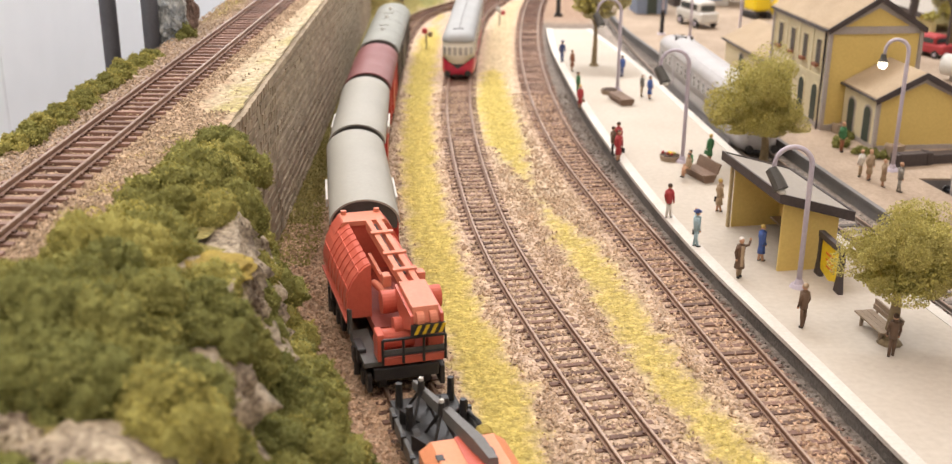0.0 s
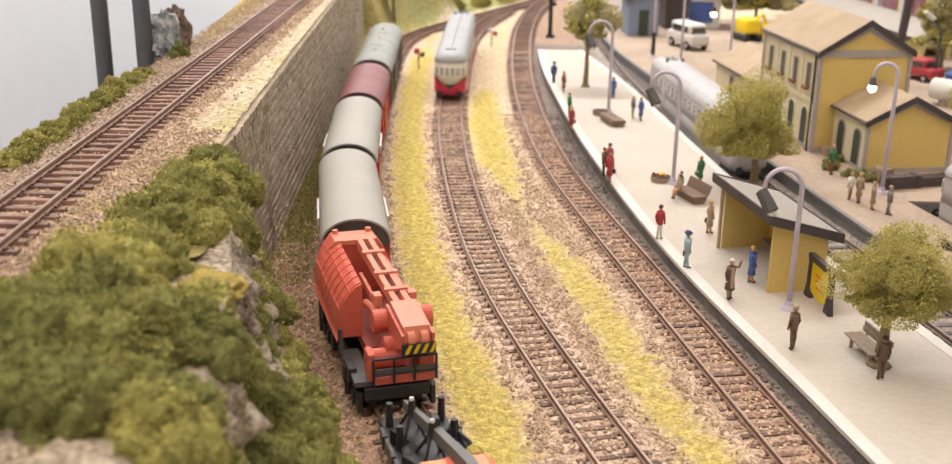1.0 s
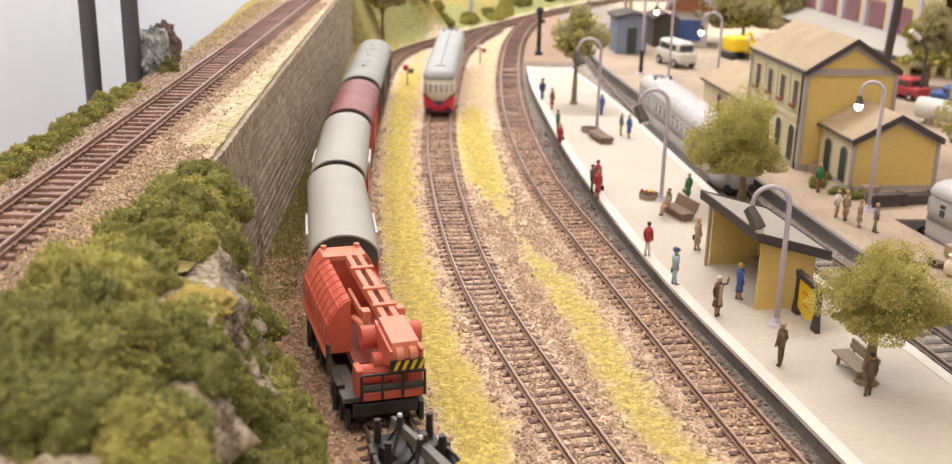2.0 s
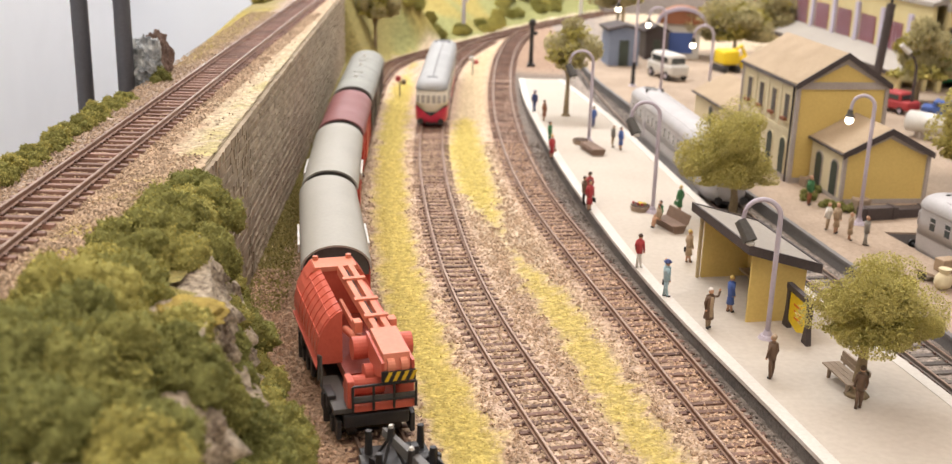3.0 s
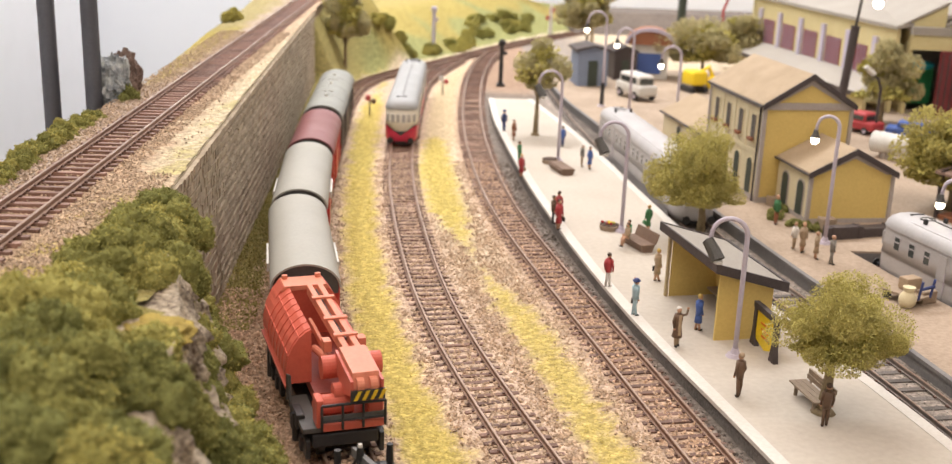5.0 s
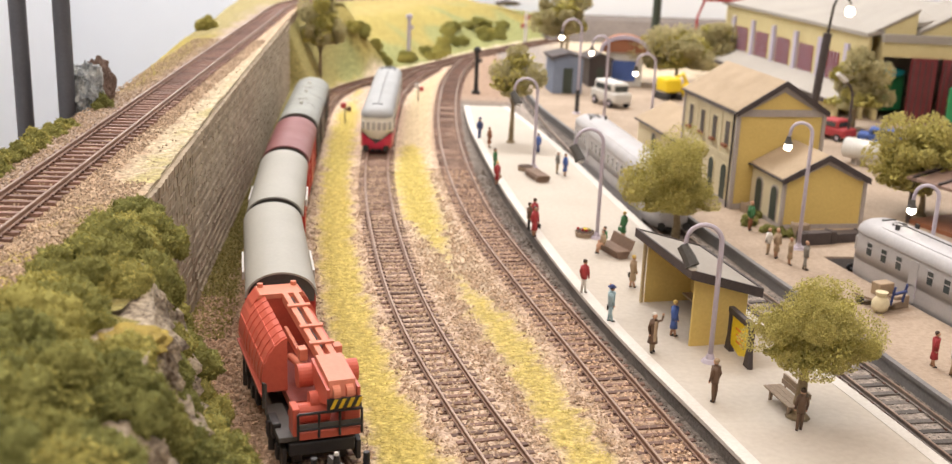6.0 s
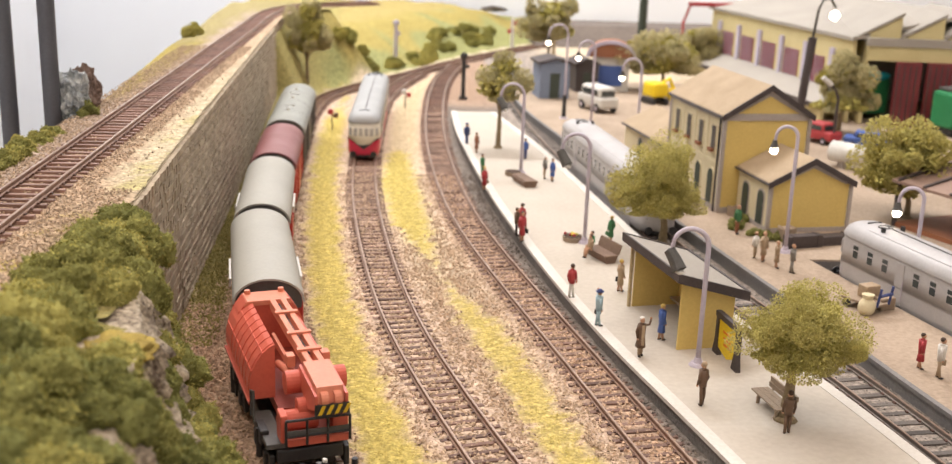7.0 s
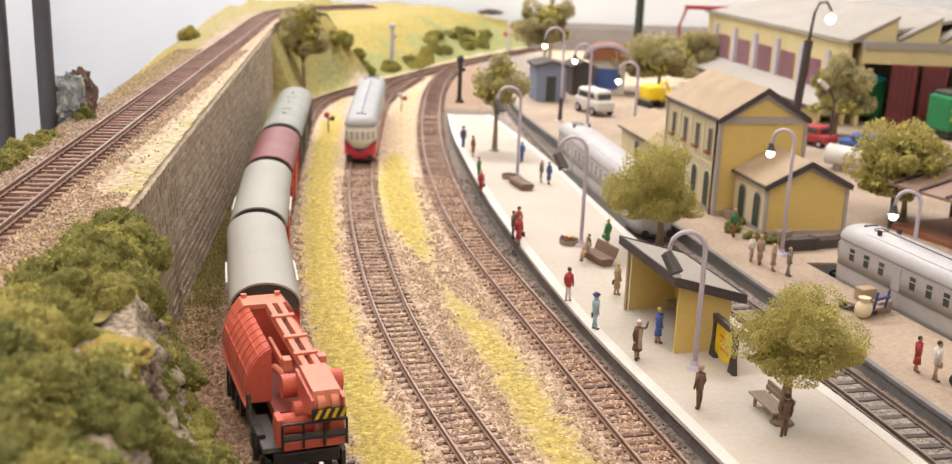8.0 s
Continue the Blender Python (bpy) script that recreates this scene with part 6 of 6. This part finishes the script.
def signal(x, y, h, label, m):
    t = thing("signal_post", x, y, 0, 0, label, "signal")
    part("post", cone(B(), 0, 0, 0, h, 2.6, 2.2, 12), m, t)
    part("head", ball(B(), (0, 0, h), (4.4, 3.6, 4.4), 2, 0, 0.15, 1), m, t)
    part("foot", bx(B(), -4.5, 4.5, -4.5, 4.5, 0, 3), m, t)
    part("bracket", bx(B(), -1, 6, -1.5, 1.5, h * 0.72, h * 0.8), m, t)


signal(87, 1294, 50, "dark cast iron water crane beside the track", M_black)
signal(10, 1560, 60, "lilac mast on the far slope", M_lilac)
signal(250, 1700, 90, "thin brown telegraph pole", M_bark)


def marker(x, y, m1, m2, label):
    t = thing("point_lever", x, y, 0, 0, label, "signal")
    part("post", cone(B(), 0, 0, 0, 16, 0.7, 0.7, 8), M_darkgrey, t)
    part("lamp_box", bx(B(), -4, 1, -2, 2, 15, 20, bev=0.5), m1, t)
    part("lamp_box", bx(B(), 1.5, 6, -2, 2, 12, 16.5, bev=0.5), m2, t)


marker(-54, 1090, SMALL["red"], SMALL["brown"], "red point lantern on a thin post")
marker(19, 1225, M_white, SMALL["red"], "white and red point lantern on a thin post")
sg = thing("semaphore_signal", 197, 1800, 0, 0, "red and white semaphore signal at the far curve", "signal")
part("post", cone(B(), 0, 0, 0, 50, 3.2, 2.6, 10), M_white, sg)
part("arm", bx(B(), -3, 12, -1.5, 1.5, 38, 45), SMALL["red"], sg)
part("arm", bx(B(), -8, 3, -1.5, 1.5, 26, 32), SMALL["red"], sg)
for k, (x, y, w) in enumerate(((60, 2040, 70), (190, 2060, 110), (330, 2060, 60), (-60, 2050, 50))):
    shed("far_house", x, y, 10, w * 0.35, 14, 4, M_greystone, M_darktrim, "tiny grey house on the far fields", 3).location.z = 0.038
emb = solo("far_embankment", prism(B(), [(1850, 0), (1880, 34), (1950, 36), (1990, 0)], "x", 240, 1400), mat("far_bank_brown", (0.2, 0.165, 0.14), (0.13, 0.11, 0.095), rough=0.95, fine=6, coarse=60, bump=0.3), 0, 0, 0, 0, "grey-brown embankment at the back of the layout", "embankment", kind="structure")
solo("backdrop", bx(B(), -900, 1500, 2160, 2170, -900, 900), M_backdrop, 0, 0, 0, 0, "pale plain backdrop behind the layout", "backdrop", kind="structure")


# ---- tracks ----
SLEEPER = mesh_of("sleeper", bx(B(), -14.2, 14.2, -1.35, 1.35, -1.2, 0.9, bev=0.2), M_sleeper)


def track(name, line, z, label, y0=None, y1=None, spacing=7.2, sleeper=None, rail_m=None):
    t = thing(name, 0, 0, z, 0, label, "track", "tracks", "structure")
    pts = line.steps(5.0, y0, y1)
    for s in (-1, 1):
        for nm, prof, m in (("rail", [(-1.1, 0.9), (1.1, 0.9), (1.1, 1.3), (0.35, 1.5), (0.35, 2.5), (0.62, 2.7), (0.62, 3.2), (-0.62, 3.2), (-0.62, 2.7), (-0.35, 2.5), (-0.35, 1.5), (-1.1, 1.3)], rail_m or M_rail),
                            ("rail_head", [(-0.55, 3.2), (0.55, 3.2), (0.45, 3.42), (-0.45, 3.42)], M_railtop)):
            bm = B()
            rings = []
            for x, y, a in pts:
                c, q = math.cos(radians(a)), math.sin(radians(a))
                rings.append([bm.verts.new((x + (s * 8.9 + px) * c, y + (s * 8.9 + px) * q, pz)) for px, pz in prof])
            for A, C in zip(rings, rings[1:]):
                for i in range(len(prof)):
                    face(bm, [A[i], A[(i + 1) % len(prof)], C[(i + 1) % len(prof)], C[i]])
            face(bm, rings[0]), face(bm, rings[-1][::-1])
            part(nm, bm, m, t)
    rng = random.Random(len(pts))
    for x, y, a in line.steps(spacing, y0, y1):
        ob = new("sleeper", sleeper or SLEEPER)
        ob.parent = t
        ob.matrix_basis = pose(x * K + rng.uniform(-0.4, 0.4) * K, y * K, rng.uniform(-0.25, 0.15) * K, 0, 0, a + rng.uniform(-0.8, 0.8))
    chairs = B()
    for x, y, a in line.steps(spacing, y0, min(y1 or 9999, 760)):
        c, q = math.cos(radians(a)), math.sin(radians(a))
        for s in (-1, 1):
            for o in (-1.75, 1.75):
                px = s * 8.9 + o
                bx(chairs, x + px * c - 0.5, x + px * c + 0.5, y + px * q - 0.9, y + px * q + 0.9, 0.8, 1.55)
    part("rail_fastenings", chairs, M_chair, t)["kind"] = "stuff"
    return t


TL = "brown rusty model track on dark sleepers"
track("track", T1, 0.6, TL, 100, 1900)
track("track", T2, 0.6, TL, 100, 1480)
track("track", T3, 0.6, TL, 100, 1580)
GREY_SLEEPER = mesh_of("sleeper", bx(B(), -14.2, 14.2, -1.7, 1.7, -1.2, 0.9, bev=0.2), mat("grey_sleeper", (0.15, 0.13, 0.115), (0.09, 0.078, 0.07), rough=0.8, fine=0.8, obj=0.3, bump=0.4))
track("track", T5, 0.6, "dull grey model track on widely spaced dark sleepers", 100, 1480, 9.6, GREY_SLEEPER, mat("dull_rail", (0.26, 0.22, 0.19), (0.17, 0.14, 0.12), rough=0.5, metal=0.4, bump=0.1))
track("track", T6, 0.6, TL, 210, 655)
track("upper_track", T4, ZU + 1.4, "brown rusty model track on the upper terrace", 70, 1500, 8.4,
      mesh_of("sleeper", bx(B(), -14.2, 14.2, -1.35, 1.35, -1.2, 0.9, bev=0.2), mat("reddish_sleeper", (0.29, 0.175, 0.135), (0.19, 0.11, 0.085), rough=0.6, fine=0.8, obj=0.25, bump=0.3)),
      mat("reddish_rail", (0.36, 0.235, 0.175), (0.25, 0.155, 0.115), rough=0.5, metal=0.2, bump=0.1))


# ---- loose ballast and turf ----
OCT_V = np.array([(1, 0, 0), (-1, 0, 0), (0, 1, 0), (0, -1, 0), (0, 0, 1), (0, 0, -1)], float)
OCT_F = np.array([(0, 2, 4), (2, 1, 4), (1, 3, 4), (3, 0, 4), (2, 0, 5), (1, 2, 5), (3, 1, 5), (0, 3, 5)])


def scatter(name, P, size, material, label, squash=0.75, seed=1):
    rng = np.random.RandomState(seed)
    n = len(P)
    S = size * (0.55 + 0.7 * rng.rand(n, 1, 3))
    S[..., 2] *= squash
    V = OCT_V[None] * S + 0.25 * size * rng.normal(size=(n, 6, 3))
    a = rng.rand(n) * 6.28
    c, s = np.cos(a)[:, None], np.sin(a)[:, None]
    V = np.stack([V[..., 0] * c - V[..., 1] * s, V[..., 0] * s + V[..., 1] * c, V[..., 2]], -1) + P[:, None, :]
    F = (OCT_F[None] + 6 * np.arange(n)[:, None, None]).reshape(-1, 3)
    ob = raw(name, V.reshape(-1, 3), F, material)
    return tagged(ob, label, "gravel", kind="stuff")


def loose():
    rng = np.random.RandomState(77)

    def field(n, y0, y1, x0, x1, power=1.5):
        y = y0 + (y1 - y0) * rng.rand(n) ** power
        return rng.uniform(x0, x1, n), y

    x, y = field(92000, 240, 900, -110, 175)
    d1, d2, d3 = near(T1, x, y), near(T2, x, y), near(T3, x, y)
    dp = x - np.interp(y, PLAT_L.y, PLAT_L.x)
    edge = np.where(y < 450, np.interp(y, [240, 338, 413, 450], [-40, -56, -79, -100]), np.interp(y, WALL.y, WALL.x) + 3)
    ok = (dp < -1) & (x > edge) & (turf_a(x, y) < 0.05 + 0.5 * rng.rand(len(x)) ** 2) & (turf_b(x, y) < 0.05 + 0.5 * rng.rand(len(x)) ** 2)
    sleep = (np.abs(d1) < 14) | (np.abs(d2) < 14) | (np.abs(d3) < 14)
    ok &= ~sleep | (rng.rand(len(x)) < 0.5)
    z = np.where(sleep, 1.15, 0.75) + rng.rand(len(x)) * 0.3
    P = np.c_[x, y, z]
    cin = (d3 > 12)
    brown = ((d1 < 6) | ((np.abs(d3) < 13) & (y > 250))) & ~cin
    green = brown & (y > 580) & (d1 < -20)
    scatter("loose_ballast", P[ok & ~cin & ~brown], 0.85, M_gravel, "loose pale beige ballast stones between the tracks", seed=1)
    scatter("brown_ballast", P[ok & brown & ~green], 0.9, M_gravel_red, "loose brown ballast stones beside the goods train", seed=2)
    scatter("dark_ballast", P[ok & cin], 0.85, M_gravel_dark, "dark cinder ballast along the platform edge", seed=3)
    x, y = field(60000, 300, 1150, -75, 120, 1.3)
    w = np.maximum(turf_a(x, y), turf_b(x, y))
    off = (np.abs(near(T1, x, y)) > 13) & (np.abs(near(T2, x, y)) > 13) & (np.abs(near(T3, x, y)) > 13)
    k = (w > 0.1 + 0.9 * rng.rand(len(x))) & off
    tagged(scatter("yellow_turf", np.c_[x, y, np.full(len(x), 0.6)][k], 0.42, M_turf, "yellow scatter turf between the tracks", 0.25, 4), category="turf")
    x, y = field(30000, 300, 1000, -180, -98, 1.3)
    d4 = near(T4, x, y)
    right = np.where(y < 440, cliff_x(y) - 3, np.interp(y, WALL.y, WALL.x) - 3)
    k = (x < right) & ((np.abs(d4) > 14) | (rng.rand(len(x)) < 0.2)) & ((d4 < 24) | (y < 480) | (rng.rand(len(x)) < 0.05))
    scatter("terrace_ballast", np.c_[x, y, np.full(len(x), ZU + 1.3)][k], 0.6, mat("terrace_stone", (0.55, 0.42, 0.30), (0.34, 0.255, 0.18), rough=0.9, island=0.4, spec=0.15), "loose brown ballast on the upper terrace", seed=5)
    x, y = field(9000, 300, 760, 195, 250, 1.2)
    d5 = near(T5, x, y)
    k = (np.abs(d5) < 17) & ((np.abs(d5) > 13) | (rng.rand(len(x)) < 0.25)) & (x > np.interp(y, PLAT_R.y, PLAT_R.x) + 1)
    scatter("grey_ballast", np.c_[x, y, np.full(len(x), 0.8)][k], 0.85, mat("grey_ballast_stone", (0.34, 0.31, 0.27), (0.2, 0.18, 0.16), rough=0.9, island=0.45, spec=0.15), "loose grey ballast beside the far platform track", seed=6)
    # grass along the foot of the wall
    x, y = field(9000, 520, 1190, -112, -84, 1.2)
    k = (near(T1, x, y) < -19 + 5 * rng.normal(size=len(x)) * 0.6) & (x > np.interp(y, WALL.y, WALL.x) + 2)
    tagged(scatter("verge_grass", np.c_[x, y, 0.6 + hill(x, y)][k], 0.9, M_grass, "olive grass along the foot of the wall", 1.0, 7), category="grass")


loose()


# ---- retaining wall ----
def retaining_wall():
    t = thing("retaining_wall", 0, 0, 0, 0, "grey stone retaining wall with coursed rough blocks", "wall", kind="structure")
    ys = np.arange(436, 1197, 8.0)
    bm = B()
    P = [[bm.verts.new(p) for p in ((WALL.at(y) - 14, y, -3), (WALL.at(y), y, -3), (WALL.at(y), y, ZU - 1), (WALL.at(y) - 14, y, ZU - 1))] for y in ys]
    for A, C in zip(P, P[1:]):
        for i in range(4):
            face(bm, [A[i], A[(i + 1) % 4], C[(i + 1) % 4], C[i]])
    face(bm, P[0][::-1]), face(bm, P[-1])
    part("backing", bm, M_mortar, t, "dark mortar")
    cp = B()
    Q = [[cp.verts.new(p) for p in ((WALL.at(y) - 12, y, ZU - 0.9), (WALL.at(y) + 0.4, y, ZU - 0.9), (WALL.at(y) + 0.4, y, ZU - 0.1), (WALL.at(y) - 12, y, ZU - 0.1))] for y in ys]
    for A, C in zip(Q, Q[1:]):
        for i in range(4):
            face(cp, [A[i], A[(i + 1) % 4], C[(i + 1) % 4], C[i]])
    face(cp, Q[0][::-1]), face(cp, Q[-1])
    part("coping", cp, M_coping, t, "sandy coping")
    rng = random.Random(9)
    h, w = 5.6, 8.0
    shapes = []
    for k in range(6):
        b = B()
        a = [rng.uniform(0.0, 0.5) for _ in range(8)]
        bx(b, -0.6, 1.1 + a[0], -w / 2 + 0.15, w / 2 - 0.15, 0.3, h - 0.25)
        for f in [f for f in b.faces if all(v.co.x > 0 for v in f.verts)]:
            inner = bmesh.ops.inset_region(b, faces=[f], thickness=0.9, depth=0.0)
            for v in f.verts:
                v.co.x += 1.1 + rng.uniform(-0.35, 0.45)
        for v in b.verts:
            if v.co.x > 0:
                v.co += Vector((rng.uniform(-0.2, 0.3), rng.uniform(-0.25, 0.25), rng.uniform(-0.2, 0.2)))
        shapes.append(mesh_of("block", b, M_stone))
    rows = int((ZU - 2) / h)
    far_v, far_f = [], []
    for r in range(rows + 1):
        y = 437 + (w / 2 if r % 2 else 0)
        k = 0
        while y < 1190:
            x, z = WALL.at(y), -2 + r * h
            if y < 575 and r >= 1 and k < 18:
                ob = new("block", shapes[rng.randrange(6)])
                ob.parent = t
                ob.matrix_basis = pose(x * K, y * K, z * K, 0, 0, WALL.turn(y))
            else:
                o, hw = len(far_v), w / 2 - 0.12
                j = [rng.uniform(-0.3, 0.5) for _ in range(4)]
                far_v += [(x - 0.3, y - hw, z + 0.2), (x - 0.3, y + hw, z + 0.2), (x - 0.3, y + hw, z + h - 0.2), (x - 0.3, y - hw, z + h - 0.2),
                          (x + 2.0 + j[0], y - hw + 0.6, z + 1.1), (x + 2.0 + j[1], y + hw - 0.6, z + 1.1), (x + 2.0 + j[2], y + hw - 0.6, z + h - 1.3), (x + 2.0 + j[3], y - hw + 0.6, z + h - 1.3)]
                far_f += [(o + 4, o + 5, o + 6, o + 7), (o, o + 1, o + 5, o + 4), (o + 1, o + 2, o + 6, o + 5), (o + 2, o + 3, o + 7, o + 6), (o + 3, o, o + 4, o + 7)]
            y += w
            k += 1
    child_raw("far_blocks", far_v, far_f, M_stone_far, t)["kind"] = "stuff"


retaining_wall()
